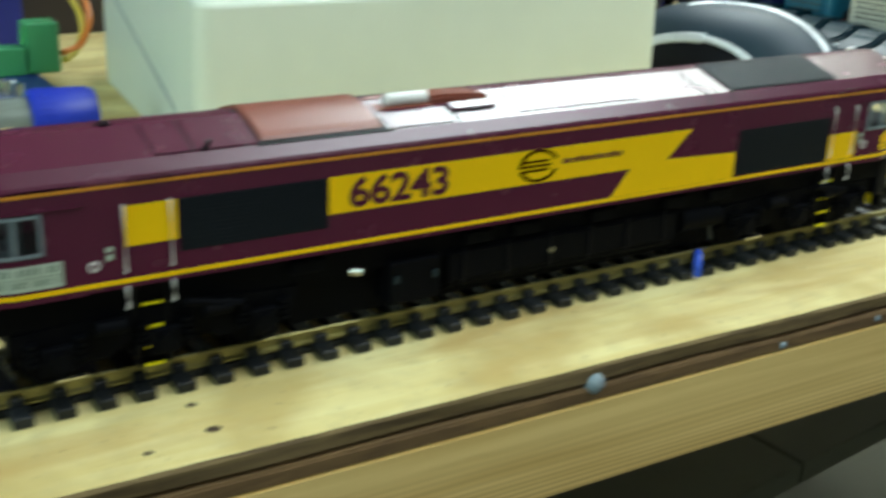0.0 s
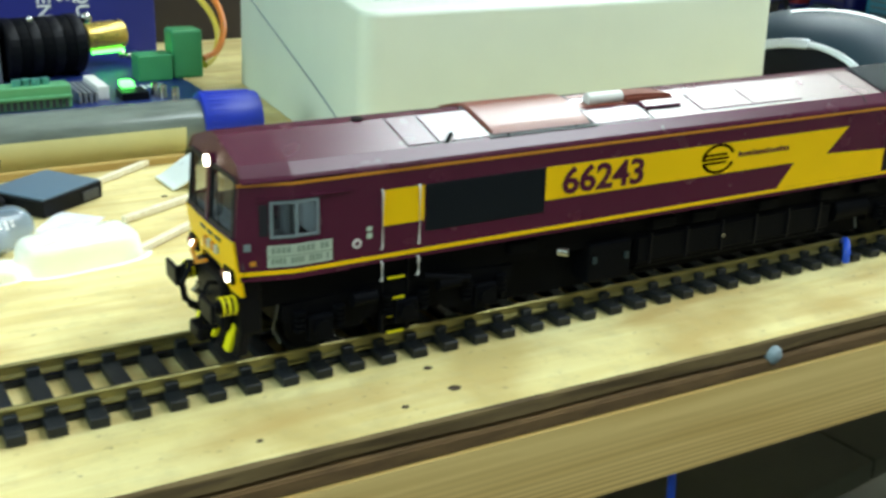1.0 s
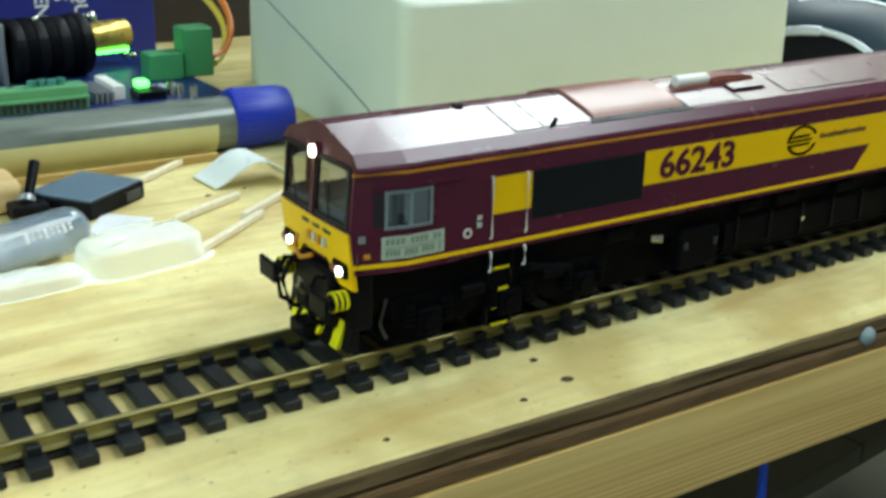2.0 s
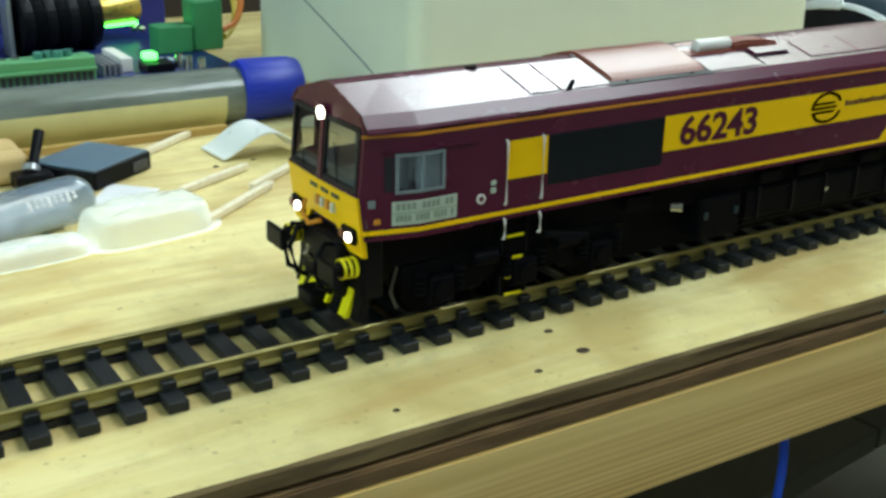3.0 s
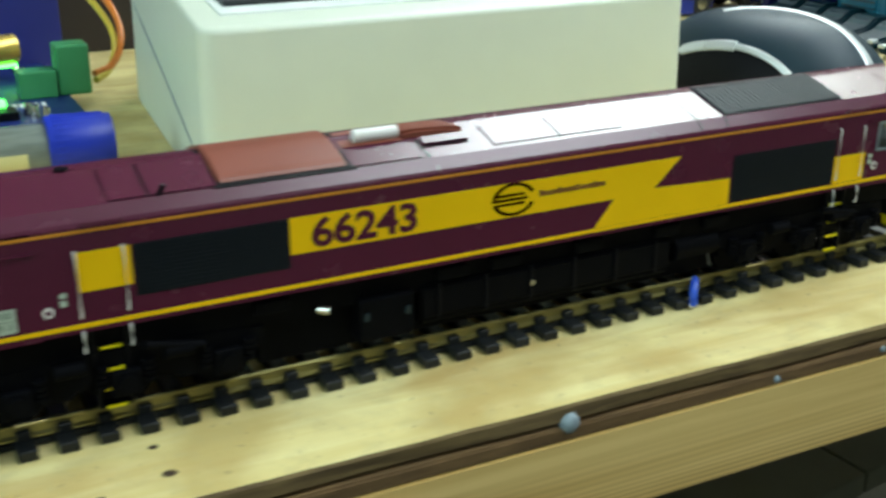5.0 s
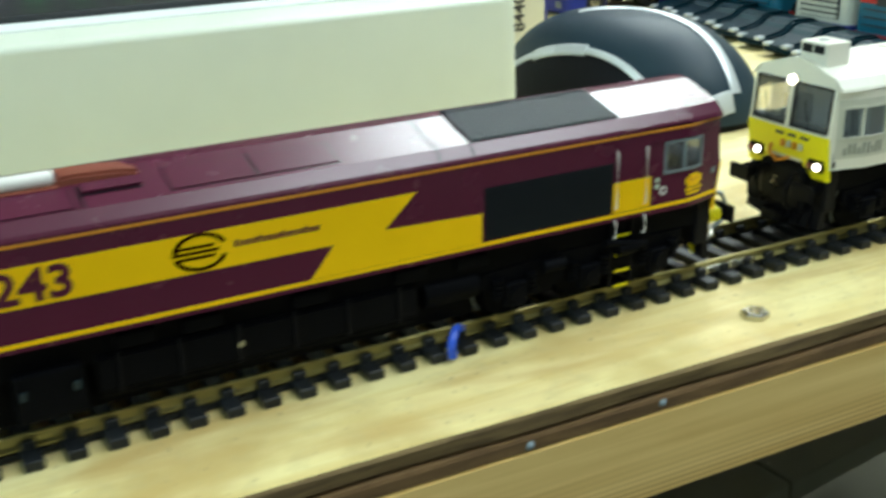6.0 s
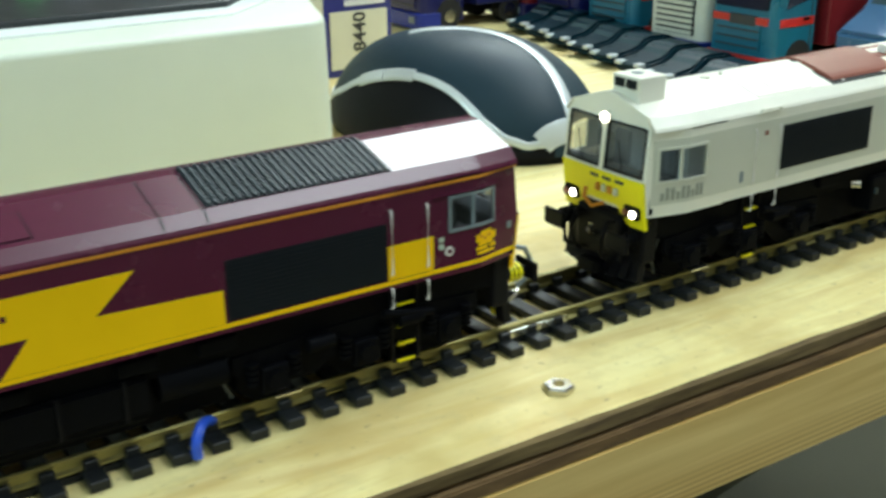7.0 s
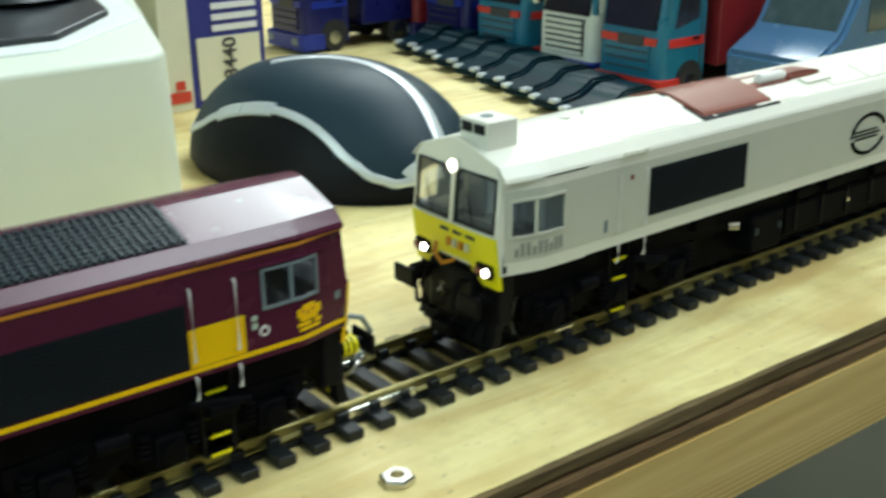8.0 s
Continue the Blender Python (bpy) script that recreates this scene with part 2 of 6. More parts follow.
def box(x0, x1, y0, y1, z0, z1, bevel=0.0, seg=2, bm=None):
    own = bmesh.new()
    bmesh.ops.create_cube(own, size=1)
    for v in own.verts:
        v.co = Vector((x0 + (v.co.x + 0.5) * (x1 - x0), y0 + (v.co.y + 0.5) * (y1 - y0), z0 + (v.co.z + 0.5) * (z1 - z0)))
    if bevel:
        bmesh.ops.bevel(own, geom=own.edges[:], offset=bevel, segments=seg, affect="EDGES", profile=0.5)
    return own if bm is None else join(bm, own)


def join(bm, other):
    me = bpy.data.meshes.new("tmp")
    other.to_mesh(me)
    other.free()
    bm.from_mesh(me)
    bpy.data.meshes.remove(me)
    return bm


def prism(points, axis, a, b, bevel=0.0, bm=None):
    """A polygon of 2D points pushed along an axis from a to b; the points are the other two axes in order."""
    own = bmesh.new()

    def place(p, s):
        return {"x": (s, p[0], p[1]), "y": (p[0], s, p[1]), "z": (p[0], p[1], s)}[axis]
    lo = [own.verts.new(place(p, a)) for p in points]
    hi = [own.verts.new(place(p, b)) for p in points]
    own.faces.new(lo)
    own.faces.new(hi[::-1])
    for i in range(len(points)):
        j = (i + 1) % len(points)
        own.faces.new((lo[i], hi[i], hi[j], lo[j]))
    bmesh.ops.recalc_face_normals(own, faces=own.faces)
    if bevel:
        bmesh.ops.bevel(own, geom=own.edges[:], offset=bevel, segments=2, affect="EDGES")
    return own if bm is None else join(bm, own)


def bevelled(bm, offset, seg=3):
    bmesh.ops.bevel(bm, geom=bm.edges[:], offset=offset, segments=seg, affect="EDGES", profile=0.5)
    return bm


def cyl(p0, p1, r, n=14, r2=None, bm=None):
    own = bmesh.new()
    p0, p1 = Vector(p0), Vector(p1)
    d = p1 - p0
    bmesh.ops.create_cone(own, cap_ends=True, segments=n, radius1=r, radius2=r if r2 is None else r2, depth=d.length)
    m = Matrix.Translation((p0 + p1) / 2) @ d.to_track_quat("Z", "Y").to_matrix().to_4x4()
    bmesh.ops.transform(own, matrix=m, verts=own.verts)
    return own if bm is None else join(bm, own)


def pipe(points, r, n=8):
    """A round bar through the points."""
    bm = bmesh.new()
    pts = [Vector(p) for p in points]
    rings = []
    for i, p in enumerate(pts):
        d = (pts[min(i + 1, len(pts) - 1)] - pts[max(i - 1, 0)]).normalized()
        q = d.to_track_quat("Z", "Y")
        rings.append([bm.verts.new(p + q @ Vector((r * math.cos(2 * math.pi * k / n), r * math.sin(2 * math.pi * k / n), 0))) for k in range(n)])
    for a, b in zip(rings, rings[1:]):
        for k in range(n):
            bm.faces.new((a[k], a[(k + 1) % n], b[(k + 1) % n], b[k]))
    bm.faces.new(rings[0][::-1])
    bm.faces.new(rings[-1])
    return bm


def lettering(text, size, depth=0.00005, spacing=1.0, bold=0.0):
    """A bmesh of text in the plane x, z, facing -y, starting at the origin."""
    cu = bpy.data.curves.new("letters", "FONT")
    cu.body, cu.size, cu.extrude, cu.space_character, cu.offset = text, size, depth, spacing, bold
    cu.resolution_u = 3
    ob = bpy.data.objects.new("letters", cu)
    scene.collection.objects.link(ob)
    bpy.context.view_layer.update()
    me = bpy.data.meshes.new_from_object(ob.evaluated_get(bpy.context.evaluated_depsgraph_get()))
    bm = bmesh.new()
    bm.from_mesh(me)
    bpy.data.objects.remove(ob)
    bpy.data.curves.remove(cu)
    bpy.data.meshes.remove(me)
    bmesh.ops.rotate(bm, verts=bm.verts, cent=(0, 0, 0), matrix=Matrix.Rotation(radians(90), 3, "X"))
    return bm


def moved(bm, x=0, y=0, z=0, turn=0.0, sx=1.0, sz=1.0):
    bmesh.ops.scale(bm, verts=bm.verts, vec=(sx, 1, sz))
    bmesh.ops.rotate(bm, verts=bm.verts, cent=(0, 0, 0), matrix=Matrix.Rotation(radians(turn), 3, "Z"))
    bmesh.ops.translate(bm, verts=bm.verts, vec=(x, y, z))
    return bm

# ---- setting ----
RAILTOP = 0.0055


def edge_y(x):
    """The board's front edge runs slightly askew to the track."""
    return -0.0257 - 0.0186 * (x + 0.017)


def board_edge():
    """Plywood sheet with a slightly chipped front edge."""
    bm = bmesh.new()
    rng = random.Random(4)
    xs = [-0.6 + 0.004 * i for i in range(476)]
    front, chip = [], 0.0
    for i, x in enumerate(xs):
        chip = 0.86 * chip + rng.uniform(-0.00016, 0.00016)
        extra = 0.0006 * max(0.0, 1 - abs(x - 0.33) / 0.018) * rng.uniform(0.5, 1)
        y = edge_y(x)
        front.append([bm.verts.new((x, y + 0.0006 + chip + extra, 0)), bm.verts.new((x, y, -0.0006 - abs(chip))), bm.verts.new((x, y + 0.0003 * math.sin(x * 90), -0.0037)), bm.verts.new((x, 0.9, -0.0037)), bm.verts.new((x, 0.9, 0))])
    for a, b in zip(front, front[1:]):
        for k in range(5):
            bm.faces.new((a[k], a[(k + 1) % 5], b[(k + 1) % 5], b[k]))
    bm.faces.new(front[0])
    bm.faces.new(front[-1][::-1])
    return bm


ground = part("ground", board_edge(), M_PLY)
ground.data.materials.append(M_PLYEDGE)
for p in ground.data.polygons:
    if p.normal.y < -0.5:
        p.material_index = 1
tagged(ground, "pale stained plywood baseboard with a rough dark sawn edge", "baseboard", kind="structure")
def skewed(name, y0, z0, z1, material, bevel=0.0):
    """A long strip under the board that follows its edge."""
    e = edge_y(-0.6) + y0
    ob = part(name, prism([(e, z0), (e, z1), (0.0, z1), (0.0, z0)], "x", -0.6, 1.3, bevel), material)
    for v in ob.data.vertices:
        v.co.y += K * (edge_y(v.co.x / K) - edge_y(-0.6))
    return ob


# shade of the gap below the board edge, put in as a dark set-back strip
tagged(skewed("gap_shade_trim", 0.0016, -0.0048, -0.0038, M_GAPSHADE), "dark brown strip put in as the shade between board and trim", "trim", kind="structure")
tagged(skewed("trim", -0.0010, -0.0084, -0.0049, M_STRIP, 0.0004), "brown wooden strip under the baseboard edge", "trim", kind="structure")
batten = part("beam", prism([(edge_y(-0.6) - 0.0011, -0.0308), (edge_y(-0.6) - 0.0011, -0.0085), (0.0, -0.0085), (0.0, -0.0308)], "x", -0.6, 1.3, bevel=0.0004), M_PINE)
for v in batten.data.vertices:
    v.co.y += K * (edge_y(v.co.x / K) - edge_y(-0.6))
tagged(batten, "knotty pine batten fixed along the baseboard's front", "beam", kind="structure")

M_FLOOR = mat("grey_floor", (0.050, 0.050, 0.030), 0.8, vary=0.2, scale=30, bump=0.2, bump_scale=400)
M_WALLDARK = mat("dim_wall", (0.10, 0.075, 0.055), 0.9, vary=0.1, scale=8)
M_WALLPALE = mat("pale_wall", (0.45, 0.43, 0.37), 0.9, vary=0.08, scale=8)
tagged(part("floor", box(-2.2, 2.6, -2.2, 1.95, -0.82, -0.76), M_FLOOR), "grey-green hard floor far below the bench", "floor", kind="structure")
M_SHELF = mat("olive_shelf", (0.11, 0.11, 0.07), 0.7, vary=0.2, scale=30, bump=0.15, bump_scale=400)
for x0, x1 in ((-0.6, 0.645), (0.648, 1.3)):
    tagged(part("shelf", prism([(x0, 0.225 + 0.12 * x0), (x1, 0.225 + 0.12 * x1), (x1 - 0.04, 0.9), (x0 - 0.04, 0.9)], "z", -0.372, -0.352, 0.001), M_SHELF), "dark olive lower shelf panel under the bench", "shelf", kind="structure")
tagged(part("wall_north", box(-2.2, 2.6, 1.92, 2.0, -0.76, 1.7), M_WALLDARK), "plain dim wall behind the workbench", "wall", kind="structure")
tagged(part("wall_south", box(-2.2, 2.6, -2.2, -2.1, -0.76, 1.7), M_WALLPALE), "plain wall behind the viewer", "wall", kind="structure")
tagged(part("wall_west", box(-2.2, -2.1, -2.1, 1.92, -0.76, 1.7), M_WALLPALE), "plain side wall of the room", "wall", kind="structure")
tagged(part("wall_east", box(2.5, 2.6, -2.1, 1.92, -0.76, 1.7), M_WALLPALE), "plain side wall of the room", "wall", kind="structure")
tagged(part("ceiling", box(-2.2, 2.6, -2.2, 2.0, 1.7, 1.76), mat("ceiling_paint", (0.7, 0.7, 0.66), 0.9)), "plain white ceiling", "ceiling", kind="structure")


# ---- locomotives ----
LENGTH, WIDE, SOLE = 0.2672, 0.0360, 0.0264
PROFILE = [(0.0, SOLE), (0.0, 0.0482), (0.0004, 0.0489), (0.0028, 0.0512), (0.0155, 0.0549), (0.0180, 0.0551)]


def profile_half(y):
    """Height of the roof over a distance y from the side."""
    y = max(0.0, min(y, WIDE - y))
    for (a, za), (b, zb) in zip(PROFILE[1:], PROFILE[2:]):
        if y <= b:
            return za + (zb - za) * (y - a) / max(b - a, 1e-6)
    return PROFILE[-1][1]


def shell(x0, x1):
    pts = PROFILE + [(WIDE - y, z) for y, z in PROFILE[-2::-1]]
    return prism(pts, "x", x0, x1)


TAPER, CABLEN, CABEND = 0.0026, 0.0115, 0.0245


def front_y(y):
    """The cab's end is narrower than the body: where a body line at y ends."""
    c = WIDE / 2
    return c + (y - c) * (c - TAPER) / c


def front_x(y, z):
    """How far the cab front stands behind the end: raked windscreens over a nose whose chin recedes."""
    u = abs(y - WIDE / 2) / (WIDE / 2)
    prow = 0.0005 * (1 - u ** 2)
    if z > 0.0350:
        return -0.0005 - prow + 0.0018 * (z - 0.0350) / 0.02
    return -0.0005 - prow + 0.0015 * (0.0350 - z) / 0.0125


def side_in(d):
    """How far the side stands in at a distance d behind the cab's end."""
    return TAPER * max(0.0, 1 - d / CABLEN)


def screen_top(y):
    return min(0.0483, profile_half(y) - 0.0020)


SCREEN_LOW = 0.0362
SCREENS = ((0.0016, WIDE / 2 - 0.0012), (WIDE / 2 + 0.0012, WIDE - 0.0016))


def sheet_grid(bm, grid, inward, hole=lambda i, j: False):
    """A panel of two skins, the inner one shifted by inward, with the holes and rims closed."""
    skins = [[[bm.verts.new(Vector(p) + Vector(inward) * k) for p in row] for row in grid] for k in (0, 1)]
    n, m = len(grid) - 1, len(grid[0]) - 1
    full = {(i, j) for i in range(n) for j in range(m) if not hole(i, j)}
    for i, j in full:
        for r in skins:
            bm.faces.new((r[i][j], r[i][j + 1], r[i + 1][j + 1], r[i + 1][j]))
        for di, dj, p, q in ((-1, 0, (0, 0), (0, 1)), (1, 0, (1, 0), (1, 1)), (0, -1, (0, 0), (1, 0)), (0, 1, (0, 1), (1, 1))):
            if (i + di, j + dj) not in full:
                a, b = (skins[0][i + e[0]][j + e[1]] for e in (p, q))
                c, d = (skins[1][i + e[0]][j + e[1]] for e in (q, p))
                bm.faces.new((a, b, c, d))


def cab_shell(sx, x_end, window):
    """The hollow cab: front with two windscreen openings, two sides with a window opening each, and its piece of roof."""
    bm = bmesh.new()
    wx0, wx1, wz0, wz1 = window
    # sides
    zs = [SOLE - 0.0003, 0.0350, wz0, wz1, 0.0465, PROFILE[1][1]]
    ds = [None, wx0, min(CABLEN, wx1 - 0.0004), wx1, CABEND]
    for near in (True, False):
        grid = []
        for d in ds:
            col = []
            for z in zs:
                x = front_x(0, z) if d is None else d
                y = TAPER if d is None else side_in(d)
                col.append((x_end + sx * x, y if near else WIDE - y, z))
            grid.append(col)
        sheet_grid(bm, grid, (0, 0.0005 if near else -0.0005, 0), lambda i, j: j == 2 and i in (1, 2))
    # roof
    ridge = PROFILE[1:] + [(WIDE - y, z) for y, z in PROFILE[-2:0:-1]]
    grid = []
    for y, z in ridge:
        grid.append([(x_end + sx * front_x(y, z), (y + front_y(y)) / 2, z), (x_end + sx * CABLEN, y, z), (x_end + sx * CABEND, y, z)])
    sheet_grid(bm, grid, (0, 0, -0.0005))
    # front
    c = WIDE / 2
    half = [0.0, 0.0004, 0.0016, 0.0028, 0.0060, 0.0100, 0.0140, c - 0.0012, c]
    ys = half + [WIDE - v for v in half[-2::-1]]
    grid = []
    for y in ys:
        lo, hi = SCREEN_LOW, screen_top(y)
        grid.append([(x_end + sx * front_x(y, z), front_y(y), z) for z in (SOLE - 0.0003, 0.0350, lo, (lo + hi) / 2, hi, profile_half(y))])
    solid = (0, 1, 7, 8, 14, 15)
    sheet_grid(bm, grid, (sx * 0.0005, 0, 0), lambda i, j: j in (2, 3) and i not in solid)
    return bm


def front_patch(sx, x_end, y0, y1, lo, hi, proud, n=8):
    """A piece of skin that follows the cab front between heights lo(y) and hi(y)."""
    bm = bmesh.new()
    rows = []
    for i in range(n + 1):
        y = y0 + (y1 - y0) * i / n
        col = []
        for k in range(5):
            z = lo(y) + (hi(y) - lo(y)) * k / 4
            x = x_end + sx * (front_x(y, z) - proud)
            col.append((bm.verts.new((x, front_y(y), z)), bm.verts.new((x + sx * (proud + 0.0004), front_y(y), z))))
        rows.append(col)
    for a, b in zip(rows, rows[1:]):
        for k in range(4):
            bm.faces.new((a[k][0], a[k + 1][0], b[k + 1][0], b[k][0]))
        bm.faces.new((a[0][0], b[0][0], b[0][1], a[0][1]))
        bm.faces.new((a[4][0], a[4][1], b[4][1], b[4][0]))
    for col in (rows[0], rows[-1]):
        for k in range(4):
            bm.faces.new((col[k][0], col[k][1], col[k + 1][1], col[k + 1][0]))
    return bm


def span(a, b):
    return min(a, b), max(a, b)


def cab_front(loco, sx, x_end, body_mat, pillar_mat, lit, window, yellow_ends=True):
    cap = part("cab", cab_shell(sx, x_end, window), body_mat, loco)
    c = WIDE / 2

    def skirt(y):
        u = abs(y - c) / c
        return 0.0226 if u > 0.62 else 0.0226 + 0.0046 * min(1.0, (0.62 - u) / 0.25)
    part("nose_panel", front_patch(sx, x_end, 0.0002, WIDE - 0.0002, skirt, lambda y: 0.0352, 0.0006, 28), M_YELLOW if yellow_ends else M_WARNYEL, cap, "bright yellow warning panel")
    for z in (0.0239, 0.0254):
        part("nose_rib", front_patch(sx, x_end, 0.0010, 0.0100, lambda y: z, lambda y: z + 0.0003, 0.0009, 6), M_YELLOW if yellow_ends else M_WARNYEL, cap)
    part("nose_trim", front_patch(sx, x_end, 0.0002, WIDE - 0.0002, lambda y: 0.0353, lambda y: 0.0357, 0.0005, 14), pillar_mat, cap)
    for a, b in SCREENS:
        t = 0.0005 if yellow_ends else 0.0003
        ring = front_patch(sx, x_end, a, b, lambda y: SCREEN_LOW - t, lambda y: SCREEN_LOW + t, 0.0003)
        join(ring, front_patch(sx, x_end, a, b, lambda y: screen_top(y) - t, lambda y: screen_top(y) + t, 0.0003))
        join(ring, front_patch(sx, x_end, a - t, a + t, lambda y: SCREEN_LOW - t, lambda y: screen_top(y) + t, 0.0003, 2))
        join(ring, front_patch(sx, x_end, b - t, b + t, lambda y: SCREEN_LOW - t, lambda y: screen_top(y) + t, 0.0003, 2))
        f = part("windscreen_frame", ring, M_GASKET, cap, "black rubber windscreen surround")
        glass = part("windscreen", front_patch(sx, x_end, a, b, lambda y: SCREEN_LOW, screen_top, -0.0001), M_CABGLASS, f, "clear cab windscreen")
        glass.visible_shadow = False
        m = (a + b) / 2
        part("wiper", pipe([(x_end + sx * (front_x(m, 0.037) - 0.0004), front_y(m), 0.0364), (x_end + sx * (front_x(m, 0.044) - 0.0004), front_y(m + 0.003), 0.0440)], 0.00014, 6), M_BLACK, f)
    # what shows through the glass
    part("cab_floor", box(*span(x_end + sx * 0.0010, x_end + sx * (CABEND - 0.0002)), 0.0022, WIDE - 0.0022, 0.0268, 0.0285), M_FRAMEDARK, cap)
    part("control_desk", prism([(x_end + sx * 0.0006, 0.0285), (x_end + sx * 0.0006, 0.0366), (x_end + sx * 0.0030, 0.0372), (x_end + sx * 0.0058, 0.0352), (x_end + sx * 0.0052, 0.0285)], "y", 0.0024, WIDE - 0.0024, 0.0003), M_DESK, cap, "dark grey driver's desk")
    for y in (0.0095, WIDE - 0.0095):
        seat = box(*span(x_end + sx * 0.0095, x_end + sx * 0.0140), y - 0.0030, y + 0.0030, 0.0284, 0.0335, 0.0006)
        box(*span(x_end + sx * 0.0132, x_end + sx * 0.0148), y - 0.0028, y + 0.0028, 0.0330, 0.0418, 0.0005, bm=seat)
        part("cab_seat", seat, M_DESK, cap)
    part("bulkhead", box(*span(x_end + sx * (CABEND - 0.0009), x_end + sx * (CABEND - 0.0002)), 0.0008, WIDE - 0.0008, 0.0285, 0.0480), M_CABWALL, cap)
    part("pillar", front_patch(sx, x_end, c - 0.0008, c + 0.0008, lambda y: 0.0357, lambda y: 0.0490, 0.0006, 2), pillar_mat, cap)
    x = x_end + sx * front_x(c, 0.0485)
    part("headlight_rim", cyl((x - sx * 0.0009, c, 0.0490), (x + sx * 0.0008, c, 0.0490), 0.0017, 20), pillar_mat, cap, smooth=True)
    part("headlight", cyl((x - sx * 0.0013, c, 0.0490), (x + sx * 0.0018, c, 0.0490), 0.0013, 18), M_LAMP if lit else M_METAL, cap, "lit headlight" if lit else "unlit headlight")
    for y in (0.0066, WIDE - 0.0066):
        x = x_end + sx * front_x(y, 0.028)
        part("lamp_housing", box(*span(x - sx * 0.0013, x + sx * 0.001), y - 0.0027, y + 0.0029, 0.0250, 0.0284, 0.0006), M_BLACK, cap)
        part("marker_light", cyl((x - sx * 0.0018, y - 0.0010, 0.0266), (x, y - 0.0010, 0.0266), 0.0010, 16), M_LAMP if lit else M_METAL, cap, "lit marker light" if lit else "")
        part("tail_light", cyl((x - sx * 0.0016, y + 0.0020, 0.0266), (x, y + 0.0020, 0.0266), 0.0009, 12), M_BROWN, cap)
    for k in range(4):
        y = c - 0.0058 + k * 0.0022
        x = x_end + sx * front_x(y, 0.031)
        part("jumper_socket", box(*span(x - sx * 0.0014, x), y - 0.0006, y + 0.0006, 0.0298, 0.0318, 0.0002), M_ORANGE if k % 2 else M_GREYLOCO, cap)
    part("nose_cable", pipe([(x_end - sx * 0.0026, c + 0.004, 0.0300), (x_end - sx * 0.0040, c + 0.003, 0.0280), (x_end - sx * 0.0040, c, 0.0262), (x_end - sx * 0.0028, c - 0.003, 0.0275)], 0.0005), M_ORANGE, cap)
    for k in range(3):
        y = c - 0.007 + k * 0.0046
        x = x_end + sx * front_x(y, 0.0335)
        part("nose_marking", box(*span(x - sx * 0.0008, x), y - 0.0015, y + 0.0015, 0.0332, 0.0340), M_PRINT, cap)
    # buffer beam with buffers, coupling and plough
    bx = x_end + sx * 0.0006
    beam = part("buffer_beam", box(*span(bx, bx + sx * 0.005), 0.0035, WIDE - 0.0035, 0.0130, 0.0262, 0.0008), M_BLACK, loco)
    for y in (c - 0.0122, c + 0.0122):
        b = cyl((bx, y, 0.0200), (bx - sx * 0.0040, y, 0.0200), 0.0018)
        cyl((bx - sx * 0.0040, y, 0.0200), (bx - sx * 0.0062, y, 0.0200), 0.0014, r2=0.0011, bm=b)
        part("buffer", b, M_BLACK, beam)
        part("buffer_head", box(*span(bx - sx * 0.0060, bx - sx * 0.0071), y - 0.0040, y + 0.0040, 0.0176, 0.0224, 0.0006), M_BLACK, beam)
        for k in range(3):
            xx = bx - sx * (0.0006 + 0.0013 * k)
            part("buffer_ring", cyl((xx, y, 0.0200), (xx - sx * 0.0006, y, 0.0200), 0.0022, 16), M_WARNYEL if yellow_ends else M_FRAMEDARK, beam)
    part("drawgear_block", box(*span(bx - sx * 0.0022, bx + sx * 0.004), c - 0.0088, c + 0.0088, 0.0118, 0.0250, 0.0012), M_BLACK, beam)
    part("coupling_hook", pipe([(bx, c, 0.0185), (bx - sx * 0.004, c, 0.0185), (bx - sx * 0.0055, c, 0.0200), (bx - sx * 0.0045, c, 0.0215)], 0.0008), M_METAL, beam)
    part("coupling_pocket", box(*span(bx, bx - sx * 0.006), c - 0.0035, c + 0.0035, 0.0085, 0.0118, 0.0006), M_BLACK, beam)
    for y, side in ((c - 0.006, 1), (c + 0.006, -1), (c + 0.0085, 1)):
        part("hose", pipe([(bx, y, 0.0225), (bx - sx * 0.0042, y, 0.0235), (bx - sx * 0.0062, y, 0.0195), (bx - sx * 0.005, y + 0.001 * side, 0.0140), (bx - sx * 0.0025, y, 0.0125)], 0.0006), M_BLACK, beam)
    for k in range(9):
        u = (k - 4) / 4
        y = c + u * 0.0125
        back = 0.0022 * u * u
        z0 = 0.0085 if abs(u) > 0.3 else 0.0098
        part("plough_blade", prism([(bx - sx * (0.0030 - back), z0 + 0.001), (bx - sx * (0.0034 - back), z0), (bx - sx * (0.0008 - back), z0), (bx + sx * 0.0020, 0.0155), (bx + sx * 0.0004, 0.0155)], "y", y - 0.00155, y + 0.00155), M_WARNYEL if k % 2 == 1 and yellow_ends else M_BLACK, beam)
    return cap


